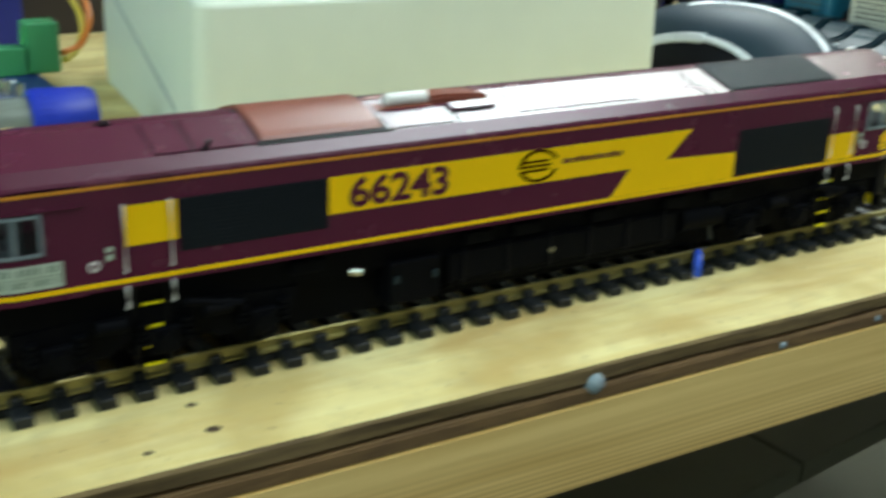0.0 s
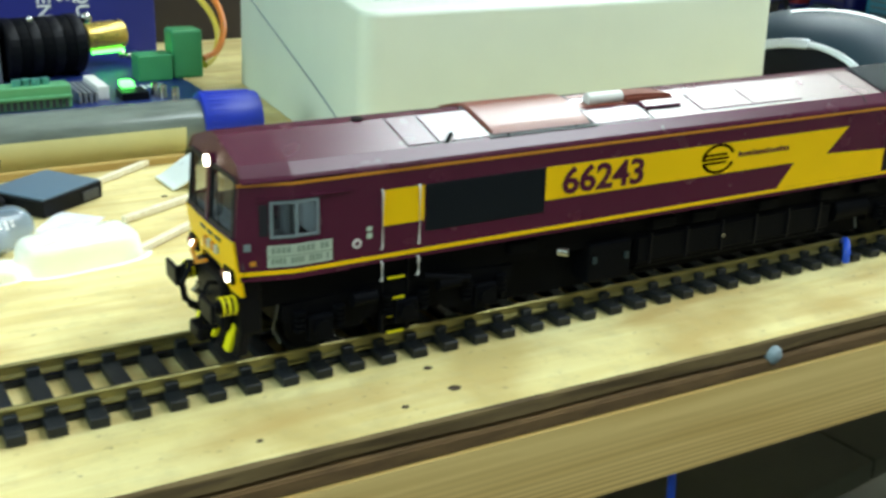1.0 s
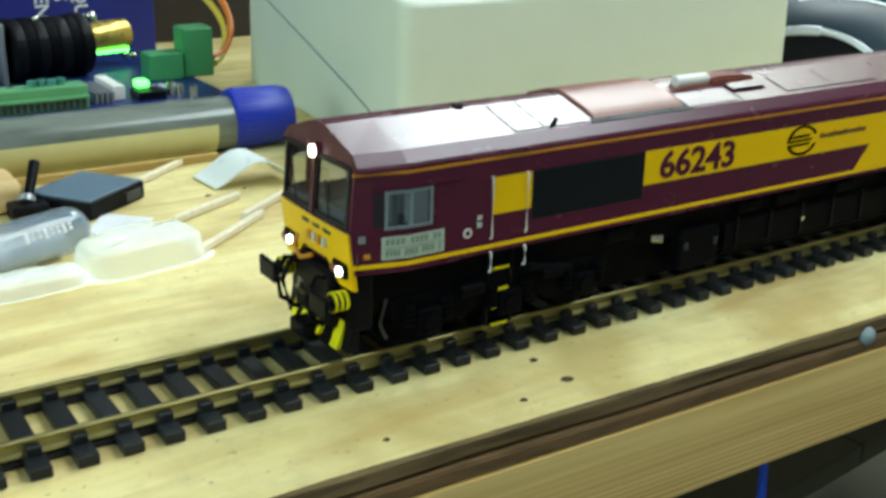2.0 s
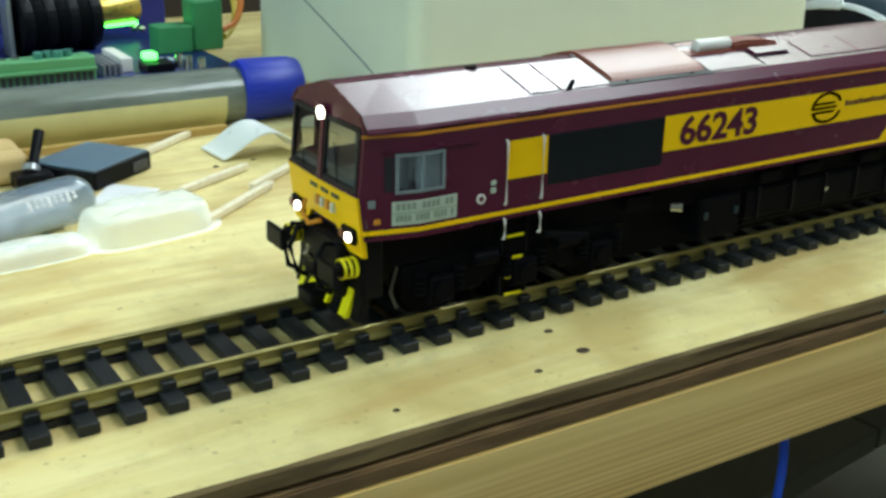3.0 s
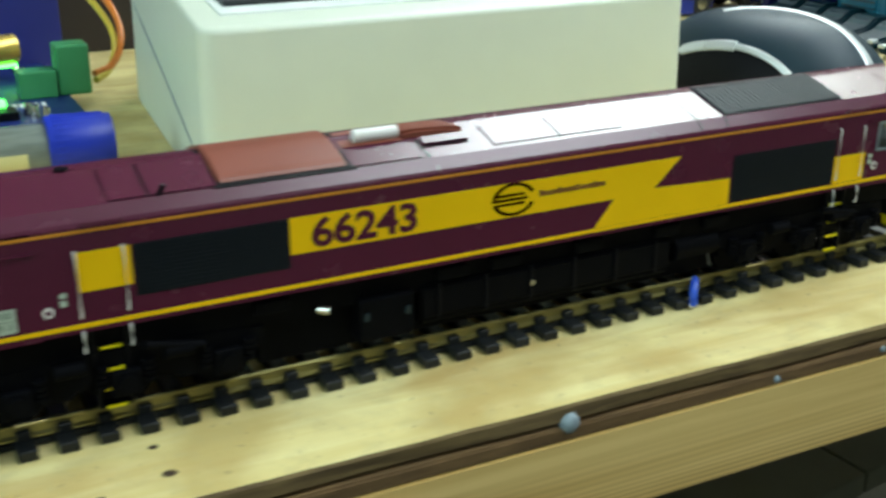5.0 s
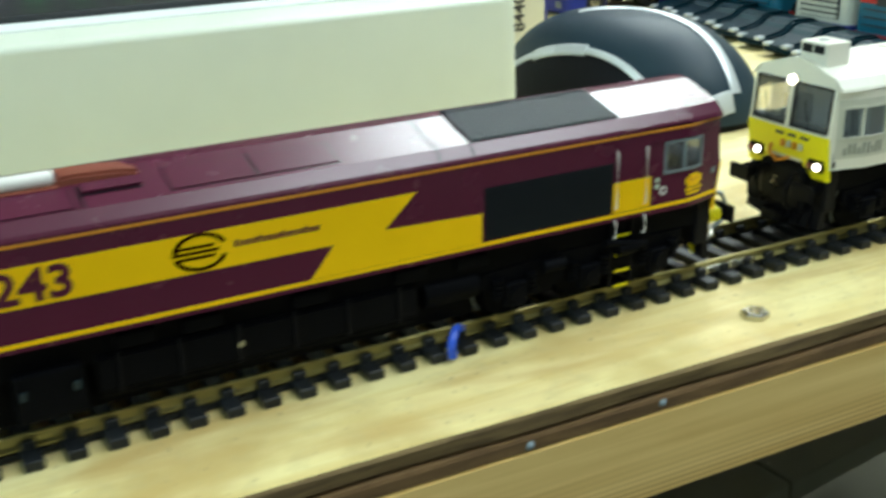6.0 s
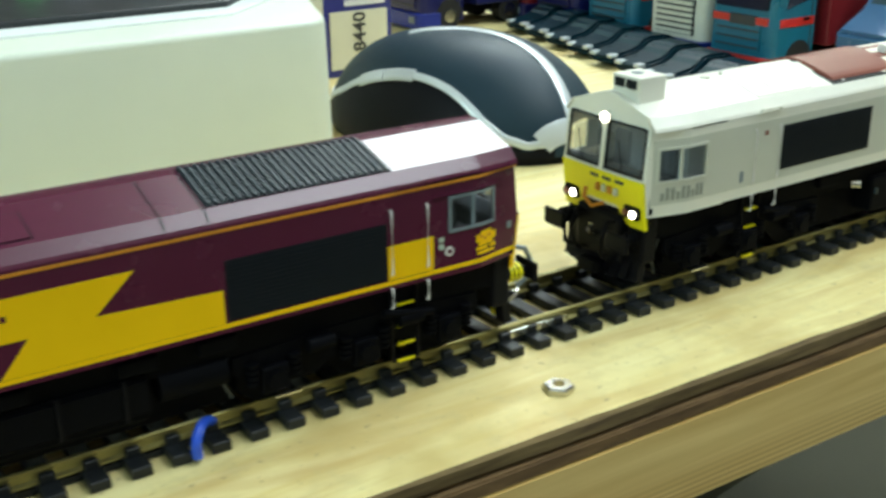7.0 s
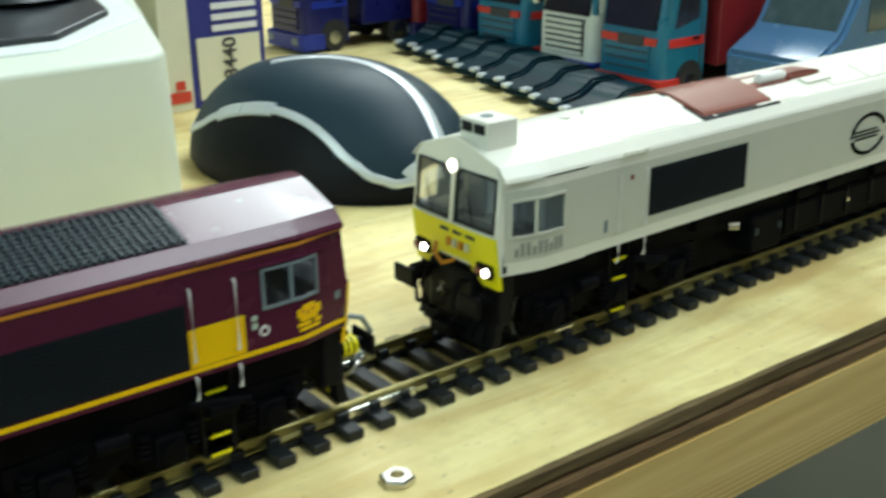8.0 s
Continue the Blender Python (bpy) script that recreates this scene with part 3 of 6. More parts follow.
def bogie(loco, x, name="bogie"):
    """Three-axle bogie with inside wheels, axle boxes, springs, brake gear."""
    bm = bmesh.new()
    for y0 in (0.0036, WIDE - 0.0054):
        side = [(x - 0.0300, 0.0150), (x - 0.0275, 0.0130), (x + 0.0275, 0.0130), (x + 0.0300, 0.0150), (x + 0.0300, 0.0185), (x + 0.0090, 0.0198), (x - 0.0090, 0.0198), (x - 0.0300, 0.0185)]
        prism(side, "y", y0, y0 + 0.0018, bm=bm)
        for dx in (-0.0143, 0.0143):
            prism([(x + dx - 0.006, 0.0130), (x + dx - 0.003, 0.0105), (x + dx + 0.003, 0.0105), (x + dx + 0.006, 0.0130)], "y", y0, y0 + 0.0018, bm=bm)
    box(x - 0.0285, x + 0.0285, 0.0054, WIDE - 0.0054, 0.0110, 0.0190, bm=bm)
    b = part(name, bm, M_FRAMEDARK, loco)
    for dx in (-0.0215, 0.0, 0.0215):
        for y, s in ((0.0078, -1), (WIDE - 0.0078, 1)):
            w = cyl((x + dx, y, RAILTOP + 0.0068), (x + dx, y - s * 0.0026, RAILTOP + 0.0068), 0.0069, 28)
            cyl((x + dx, y - s * 0.0026, RAILTOP + 0.0068), (x + dx, y - s * 0.0034, RAILTOP + 0.0068), 0.0076, 28, bm=w)
            part("wheel", w, M_FRAMEDARK, b, smooth=True)
        a = box(x + dx - 0.0032, x + dx + 0.0032, 0.0016, 0.0036, 0.0096, 0.0156, 0.0006)
        cyl((x + dx, 0.0016, 0.0126), (x + dx, 0.0008, 0.0126), 0.0020, bm=a)
        part("axle_box", a, M_FRAMEDARK, b)
        for ddx in (-0.0047, 0.0047):
            s = bmesh.new()
            for k in range(4):
                cyl((x + dx + ddx, 0.0028, 0.0122 + k * 0.0013), (x + dx + ddx, 0.0028, 0.0130 + k * 0.0013), 0.0014, 10, bm=s)
            part("spring", s, M_FRAMEDARK, b)
    for dx in (-0.0110, 0.0110):
        part("brake_cylinder", cyl((x + dx - 0.0030, 0.0020, 0.0178), (x + dx + 0.0030, 0.0020, 0.0178), 0.0016, 16), M_FRAMEDARK, b, smooth=True)
    part("damper", cyl((x + 0.0040, 0.0016, 0.0205), (x + 0.0165, 0.0016, 0.0180), 0.0009), M_FRAMEDARK, b)
    part("sand_pipe", pipe([(x - 0.0300, 0.0060, 0.0180), (x - 0.0310, 0.0070, 0.0120), (x - 0.0290, 0.0078, 0.0080)], 0.0004), M_DESK, b)
    part("footstep", box(x - 0.0225, x - 0.0165, 0.0006, 0.0018, 0.0088, 0.0092), M_METAL, b)


def steps(loco, x):
    """Cab ladder with four yellow-edged treads."""
    lad = part("ladder", box(x - 0.0036, x - 0.0030, 0.0032, 0.0046, 0.0074, SOLE), M_BLACK, loco)
    part("ladder_side", box(x + 0.0030, x + 0.0036, 0.0032, 0.0046, 0.0074, SOLE), M_BLACK, lad)
    for z in (0.0076, 0.0117, 0.0160, 0.0211):
        part("tread", box(x - 0.0030, x + 0.0030, 0.0034, 0.0066, z - 0.0005, z), M_BLACK, lad)
        part("tread_edge", box(x - 0.0021, x + 0.0021, 0.0028, 0.0034, z - 0.0004, z + 0.0001), M_WARNYEL, lad)


def handrail(loco, x, z0, z1, r=0.00023):
    part("handrail", pipe([(x, 0.0002, z0), (x, -0.0005, z0 + 0.0002), (x, -0.0006, z0 + 0.0008), (x, -0.0006, z1 - 0.0008), (x, -0.0005, z1 - 0.0002), (x, 0.0002, z1)], r), M_HANDRAIL, loco, "thin white handrail")


def side_window(loco, end, sx, x0, x1, z0, z1, split, frame_mat=None):
    """Sliding cab window in the side's opening; distances are from the cab's end."""
    t = 0.0006
    f = bmesh.new()
    for a in ((x0 - t, x1 + t, z1, z1 + t), (x0 - t, x1 + t, z0 - t, z0), (x0 - t, x0, z0, z1), (x1, x1 + t, z0, z1), (split - t / 2, split + t / 2, z0, z1)):
        join(f, cab_strip(*a, 0.0004, end, sx))
    w = part("side_window", f, frame_mat or M_FRAMEGREY, loco, "grey framed sliding cab window")
    for a, b, d in ((x0, split, 0.0001), (split, x1, 0.0)):
        part("pane", cab_strip(a, b, z0, z1, d, end, sx), M_CABGLASS, w).visible_shadow = False


def on_roof(x0, x1, y0, y1, up, bevel=0.0, lift=0.0):
    """A panel lying on the near roof slope between distances y0 and y1 from the side."""
    bm = bmesh.new()
    n = (Vector((0, profile_half(y1) - profile_half(y0), 0)).y, y1 - y0)
    ln = math.hypot(*n)
    ny, nz = -n[0] / ln, n[1] / ln
    vs = []
    for d in (lift - 0.0006, lift + up):
        for x, y in ((x0, y0), (x1, y0), (x1, y1), (x0, y1)):
            vs.append(bm.verts.new((x, y + ny * d, profile_half(y) + nz * d)))
    for q in ((3, 2, 1, 0), (4, 5, 6, 7), (0, 1, 5, 4), (1, 2, 6, 5), (2, 3, 7, 6), (3, 0, 4, 7)):
        bm.faces.new([vs[i] for i in q])
    if bevel:
        bmesh.ops.bevel(bm, geom=bm.edges[:], offset=bevel, segments=2, affect="EDGES")
    return bm


def seam_ring(x0, x1, y0, y1, w=0.00022):
    bm = bmesh.new()
    for a in ((x0, x1, y0, y0 + w), (x0, x1, y1 - w, y1), (x0, x0 + w, y0, y1), (x1 - w, x1, y0, y1)):
        join(bm, on_roof(*a, 0.00006))
    return bm


def underframe(loco):
    tank = part("fuel_tank", prism([(0.0048, 0.0100), (0.0026, 0.0122), (0.0026, 0.0205), (WIDE - 0.0026, 0.0205), (WIDE - 0.0026, 0.0122), (WIDE - 0.0048, 0.0100)], "x", 0.1075, 0.1800, 0.0008), M_FRAMEDARK, loco)
    for k in range(6):
        part("tank_strap", box(0.1120 + k * 0.0125, 0.1128 + k * 0.0125, 0.0021, 0.0027, 0.0122, 0.0208), M_BLACK, tank)
    part("tank_gauge", cyl((0.1375, 0.0028, 0.0165), (0.1375, 0.0019, 0.0165), 0.0007), M_METAL, tank)
    eq = part("equipment_box", box(0.0920, 0.1055, 0.0018, 0.012, 0.0100, 0.0205, 0.0006), M_FRAMEDARK, loco)
    for x in (0.0930, 0.1032):
        part("latch", box(x, x + 0.0011, 0.0012, 0.0019, 0.0155, 0.0172), M_ROOFGRILLE, eq)
    v = cyl((0.0825, 0.0026, 0.0203), (0.0845, 0.0008, 0.0203), 0.0011)
    part("valve", v, M_METAL, loco, "bright metal valve")
    part("air_tank", cyl((0.1820, 0.0055, 0.0165), (0.1960, 0.0055, 0.0165), 0.0034, 18), M_FRAMEDARK, loco, smooth=True)
    part("frame", box(0.004, LENGTH - 0.004, 0.0040, WIDE - 0.0040, 0.0190, SOLE), M_FRAMEDARK, loco)
    part("drive_housing", box(0.0700, LENGTH - 0.0700, 0.0080, WIDE - 0.0080, 0.0075, 0.0195), M_FRAMEDARK, loco)
    for x in (0.068, 0.112, 0.126, 0.150, 0.174, 0.190):
        part("solebar_bracket", box(x, x + 0.008, 0.0020, 0.0042, 0.0215, 0.0246, 0.0004), M_FRAMEDARK, loco)


def roof_details(loco, body_mat, seam_mat, exhaust_mat, dx=0.0):
    # near-side access panels and their seams
    for x0, x1, y0, y1 in ((0.0400, 0.0480, 0.0031, 0.0150), (0.0480, 0.0620, 0.0031, 0.0150), (0.0915, 0.1085, 0.0031, 0.0100), (0.1270, 0.1450, 0.0040, 0.0125), (0.1450, 0.1630, 0.0040, 0.0125)):
        q = part("roof_panel", on_roof(x0 + 0.0003, x1 - 0.0003, y0 + 0.0003, y1 - 0.0003, 0.00022), body_mat, loco)
        part("panel_seam", seam_ring(x0, x1, y0, y1), seam_mat, q)
    for x in (0.1850, 0.1935):
        s = on_roof(x, x + 0.0003, 0.0006, 0.0028, 0.00008)
        join(s, on_roof(x, x + 0.0003, 0.0028, 0.0154, 0.00008))
        part("roof_joint", s, seam_mat, loco)
    # silencer hump across the roof
    hump = [(0.0038, 0.0500), (0.0038, 0.0515), (0.0042, 0.0521), (0.0052, 0.0527), (0.0070, 0.0533), (0.0110, 0.0545), (0.0150, 0.0555), (0.0180, 0.0558), (0.0210, 0.0555), (0.0300, 0.0528)]
    rim = on_roof(0.0612 + dx, 0.0924 + dx, 0.0026, 0.0178, 0.0003)
    part("cover_recess", rim, seam_mat if not dx else M_BLACK, loco)
    h = part("silencer_cover", prism(hump, "x", 0.0624 + dx, 0.0908 + dx, 0.0004), exhaust_mat, loco, "rounded brown exhaust silencer cover", smooth=True)
    for x in (0.0665 + dx, 0.0860 + dx):
        part("cover_bolt", cyl((x, 0.0038, 0.0514), (x, 0.0031, 0.0514), 0.0004), seam_mat, h)
    part("exhaust_bed", on_roof(0.0924 + dx, 0.1072 + dx, 0.0108, 0.0178, 0.0002), M_BROWN, loco)
    drum = bevelled(cyl((0.0958 + dx, 0.0130, 0.0552), (0.1066 + dx, 0.0130, 0.0552), 0.0016, 20), 0.0003, 2)
    part("silencer_drum", drum, M_EXWHITE, loco, "white exhaust silencer drum", smooth=True)
    part("exhaust_outlet", prism([(x + dx, z) for x, z in ((0.1068, 0.0530), (0.1068, 0.0553), (0.1100, 0.0557), (0.1190, 0.0553), (0.1232, 0.0546), (0.1232, 0.0530))], "y", 0.0112, 0.0184, 0.0007), exhaust_mat, loco, "tapered brown exhaust outlet")
    part("roof_step", on_roof(0.1108 + dx, 0.1220 + dx, 0.0076, 0.0104, 0.0007), body_mat, loco)
    part("step_shadow_gap", on_roof(0.1102 + dx, 0.1222 + dx, 0.0069, 0.0075, 0.0001), seam_mat, loco)
    s = on_roof(0.1097 + dx, 0.1103 + dx, 0.0030, 0.0104, 0.0001)
    part("roof_recess", s, seam_mat, loco)
    if not dx:
        part("horn", cyl((0.0500, 0.0034, 0.0512), (0.0510, 0.0028, 0.0534), 0.00055), seam_mat, loco)
    part("aerial", cyl((0.034, 0.0165, 0.0546), (0.034, 0.0165, 0.0554), 0.0014), seam_mat, loco)
    # radiator grille
    g = bmesh.new()
    for y0, y1 in ((0.0030, 0.0155), (0.0155, 0.0178)):
        join(g, on_roof(0.1942, 0.2350, y0, y1, 0.00015))
    g = part("radiator_grille", g, M_GRILLE, loco, "dark ribbed radiator grille")
    for k in range(25):
        x = 0.1947 + k * 0.00163
        r = bmesh.new()
        for y0, y1 in ((0.0032, 0.0155), (0.0155, 0.0176)):
            join(r, on_roof(x, x + 0.00055, y0, y1, 0.0006))
        part("grille_rib", r, M_ROOFGRILLE, g)
    for k in range(9):
        y = 0.0042 + k * 0.0013
        part("grille_bar", on_roof(0.1944, 0.2348, y, y + 0.00025, 0.00035), M_ROOFGRILLE, g)


def flat(points, material, parent, label="", proud=0.00012, name="livery_patch"):
    return part(name, prism(points, "y", -proud, 0.0003), material, parent, label)


def rect(x0, x1, z0, z1):
    return [(x0, z0), (x1, z0), (x1, z1), (x0, z1)]


def ring_logo(loco, cx, cz, material, r=0.0046, squash=0.62):
    """An oval ring crossed by three bars."""
    bm = bmesh.new()
    n = 40
    for a0, a1 in ((0.35, math.pi - 0.1), (math.pi + 0.25, 2 * math.pi - 0.35)):
        vs = []
        for i in range(n + 1):
            a = a0 + (a1 - a0) * i / n
            vs.append([bm.verts.new((cx + k * math.cos(a) * 1.25, -0.0002, cz + k * math.sin(a) * squash * 1.4)) for k in (r, r * 0.82)])
        for p, q in zip(vs, vs[1:]):
            bm.faces.new((p[0], p[1], q[1], q[0]))
    for dz, w in ((0.0011, 0.9), (0.0, 1.15), (-0.0011, 0.9)):
        bm.faces.new([bm.verts.new((cx + x, -0.0002, cz + dz + z)) for x, z in ((-r * w * 1.1, -0.0003), (r * w * 0.7, -0.0003), (r * w * 0.7, 0.0003), (-r * w * 1.1, 0.0003))])
    bmesh.ops.solidify(bm, geom=bm.faces[:], thickness=0.00008)
    return part("logo", bm, material, loco, "oval ring emblem with cross bars")


M_PLATEINK = mat("faded_plate_ink", (0.24, 0.30, 0.24), 0.5)


def cab_strip(d0, d1, z0, z1, proud=0.00015, end=0.0, sx=1):
    """A strip on the near side of a cab, between two distances from its end; it follows the bend where the taper meets the body."""
    ds = [d0] + ([CABLEN] if d0 < CABLEN < d1 else []) + [d1]
    bm = bmesh.new()
    rows = []
    for d in ds:
        x, y = end + sx * d, side_in(d)
        rows.append([bm.verts.new((x, y + e, z)) for e, z in ((-proud, z0), (-proud, z1), (0.0003, z1), (0.0003, z0))])
    for a, b in zip(rows, rows[1:]):
        for k in range(4):
            bm.faces.new((a[k], a[(k + 1) % 4], b[(k + 1) % 4], b[k]))
    bm.faces.new(rows[0])
    bm.faces.new(rows[-1][::-1])
    return bm


def red_loco():
    at = Vector((0, WIDE / 2, RAILTOP))
    loco = thing("model_locomotive", at, "maroon and yellow model diesel locomotive standing on the track", "model train")
    part("body", shell(CABEND, LENGTH - CABEND), M_MAROON, loco, "glossy maroon body shell")
    underframe(loco)
    bogie(loco, 0.0400)
    bogie(loco, LENGTH - 0.0400)
    cab_front(loco, 1, 0.0, M_MAROON, M_MAROON, True, (0.0072, 0.0166, 0.0361, 0.0430))
    cab_front(loco, -1, LENGTH, M_MAROON, M_MAROON, False, (0.0080, 0.0195, 0.0366, 0.0436))
    roof_details(loco, M_MAROON, M_BLACK, M_BROWN)
    # livery
    flat([(0.0757, 0.0351), (0.1588, 0.0351), (0.1532, 0.0284), (0.1951, 0.0284), (0.1951, 0.0353), (0.1708, 0.0362), (0.1785, 0.0433), (0.0757, 0.0433)], M_YELLOW, loco, "yellow lightning flash")
    part("livery_line", prism(rect(CABLEN, LENGTH - CABLEN, 0.0274, 0.0283), "y", -0.00014, 0.0002), M_YELLOW, loco, "thin yellow line")
    part("livery_line", prism(rect(CABLEN, LENGTH - CABLEN, 0.0470, 0.0476), "y", -0.00014, 0.0002), M_ORANGE, loco, "thin gold line")
    for end, sx in ((0.0, 1), (LENGTH, -1)):
        for z0, z1, m in ((0.0274, 0.0283, M_YELLOW), (0.0470, 0.0476, M_ORANGE)):
            part("livery_line", cab_strip(0.0002, CABLEN, z0, z1, 0.00015, end, sx), m, loco)
    flat(rect(0.0325, 0.0428, 0.0349, 0.0431), M_YELLOW, loco)
    flat(rect(0.2318, 0.2432, 0.0285, 0.0361), M_YELLOW, loco)
    for x0, x1, z0, z1 in ((0.0432, 0.0755, 0.0322, 0.0432), (0.1958, 0.2316, 0.0287, 0.0412)):
        g = flat(rect(x0, x1, z0, z1), M_GRILLE, loco, "dark side grille", name="side_grille")
        n = int((z1 - z0) / 0.0009)
        for k in range(n):
            part("grille_slat", box(x0 + 0.0003, x1 - 0.0003, -0.00020, -0.0001, z0 + 0.0004 + k * 0.0009, z0 + 0.00075 + k * 0.0009), M_GRILLE, g)
    part("painted_number", moved(lettering("66243", 0.0088, 0.00008, 0.98, 0.00022), 0.0803, -0.0002, 0.0362, sx=1.18, sz=1.02), M_MAROON, loco, "maroon painted number")
    ring_logo(loco, 0.1302, 0.0394, M_MAROON)
    for k in range(15):
        part("marking", box(0.1372 + k * 0.00125, 0.1381 + k * 0.00125, -0.0002, 0, 0.0391, 0.0402 if k % 4 else 0.0405), M_MAROON, loco)
    side_window(loco, 0.0, 1, 0.0072, 0.0166, 0.0361, 0.0430, 0.0122)
    part("quarter_light", cab_strip(0.0044, 0.0062, 0.0361, 0.0430, 0.0002), M_QUARTER, loco)
    part("rain_strip", cab_strip(0.0040, 0.0250, 0.0441, 0.0445, 0.0005), M_MAROON, loco)
    pl = part("name_plate", cab_strip(0.0060, 0.0203, 0.0290, 0.0339), M_PLATE, loco, "pale green name plate with two unreadable lines")
    for z, n in ((0.0328, 12), (0.0304, 16)):
        for k in range(n):
            xx = 0.0068 + k * 0.0129 / n
            if (k * 7) % 5 != 3:
                part("plate_bar", cab_strip(xx, xx + 0.0129 / n * 0.7, z - 0.0007, z + 0.0007, 0.00022), M_PLATEINK, pl)
    part("plate_rule", cab_strip(0.0060, 0.0203, 0.0314, 0.0316, 0.00022), M_PLATEINK, pl)
    part("data_panel", cab_strip(0.0012, 0.0026, 0.0330, 0.0346, 0.0002), M_FRAMEGREY, loco)
    part("warning_mark", cab_strip(0.0024, 0.0036, 0.0296, 0.0306, 0.0002), M_ORANGE, loco)
    side_window(loco, LENGTH, -1, 0.0080, 0.0195, 0.0366, 0.0436, 0.0137)
    part("rain_strip", cab_strip(0.0050, 0.0240, 0.0446, 0.0450, 0.0005, LENGTH, -1), M_MAROON, loco)
    part("data_panel", cab_strip(0.0016, 0.0030, 0.0330, 0.0346, 0.0002, LENGTH, -1), M_FRAMEGREY, loco)
    cr = part("crest", cab_strip(0.0070, 0.0128, 0.0322, 0.0339, 0.0002, LENGTH, -1), M_YELLOW, loco, "small yellow crest")
    for d0, d1, z0, z1 in ((0.0084, 0.0116, 0.0339, 0.0346), (0.0078, 0.0122, 0.0313, 0.0322), (0.0070, 0.0088, 0.0303, 0.0310), (0.0096, 0.0128, 0.0303, 0.0310), (0.0074, 0.0124, 0.0293, 0.0299)):
        part("crest_bar", cab_strip(d0, d1, z0, z1, 0.00022, LENGTH, -1), M_YELLOW, cr)
    for d, z in ((0.0086, 0.0330), (0.0100, 0.0326), (0.0112, 0.0332)):
        part("crest_mark", cab_strip(d, d + 0.0008, z, z + 0.0006, 0.0003, LENGTH, -1), M_ORANGE, cr)
    for x, z0, z1 in ((0.0322, 0.0296, 0.0434), (0.0414, 0.0296, 0.0434), (0.2326, 0.0296, 0.0440), (0.2415, 0.0296, 0.0438), (0.0322, 0.0220, 0.0266), (0.0414, 0.0220, 0.0266), (0.2326, 0.0220, 0.0266), (0.2415, 0.0220, 0.0266)):
        handrail(loco, x, z0, z1)
    for x in (0.0377, 0.2377):
        steps(loco, x)
        part("rain_canopy", pipe([(x - 0.004, 0, 0.0480), (x - 0.0035, -0.0009, 0.0490), (x + 0.0035, -0.0009, 0.0490), (x + 0.004, 0, 0.0480)], 0.00025), M_MAROON, loco)
    for x, z in ((0.0262, 0.0318), (0.2472, 0.0318)):
        st = part("sticker", cyl((x, -0.0002, z), (x, 0.0002, z), 0.0011, 16), M_HANDRAIL, loco, "small round pale sticker")
        part("sticker_centre", cyl((x, -0.00026, z), (x, 0.0002, z), 0.0006, 12), M_MAROON, st)
    for x in (0.0292, 0.2452):
        part("data_panel", box(x - 0.0006, x + 0.0006, -0.0002, 0, 0.0326, 0.0338), M_PLATE, loco)
        part("data_panel", box(x - 0.0006, x + 0.0006, -0.0002, 0, 0.0343, 0.0353), M_PLATE, loco)
    # wire coupling loop at the far end
    c = WIDE / 2
    hook = part("coupling", box(LENGTH - 0.002, LENGTH + 0.0055, c - 0.0016, c + 0.0016, 0.0080, 0.0096, 0.0004), M_BLACK, loco)
    loop = [(LENGTH + 0.0070 + 0.0034 * math.cos(2 * math.pi * k / 20), c + 0.0062 * math.sin(2 * math.pi * k / 20), 0.0104 + 0.0022 * math.cos(2 * math.pi * k / 20)) for k in range(21)]
    part("coupling_loop", pipe(loop, 0.00045), M_METAL, hook, "bright bent-wire coupling loop", smooth=True)
    part("brake_hose", pipe([(LENGTH - 0.001, c - 0.009, 0.0235), (LENGTH + 0.0035, c - 0.0092, 0.0252), (LENGTH + 0.0075, c - 0.0094, 0.0238), (LENGTH + 0.0096, c - 0.0094, 0.0200), (LENGTH + 0.0088, c - 0.0090, 0.0160), (LENGTH + 0.0060, c - 0.0085, 0.0140)], 0.0006), M_FRAMEGREY, loco)
    return loco


red_loco()


WHITE_END = 0.0015


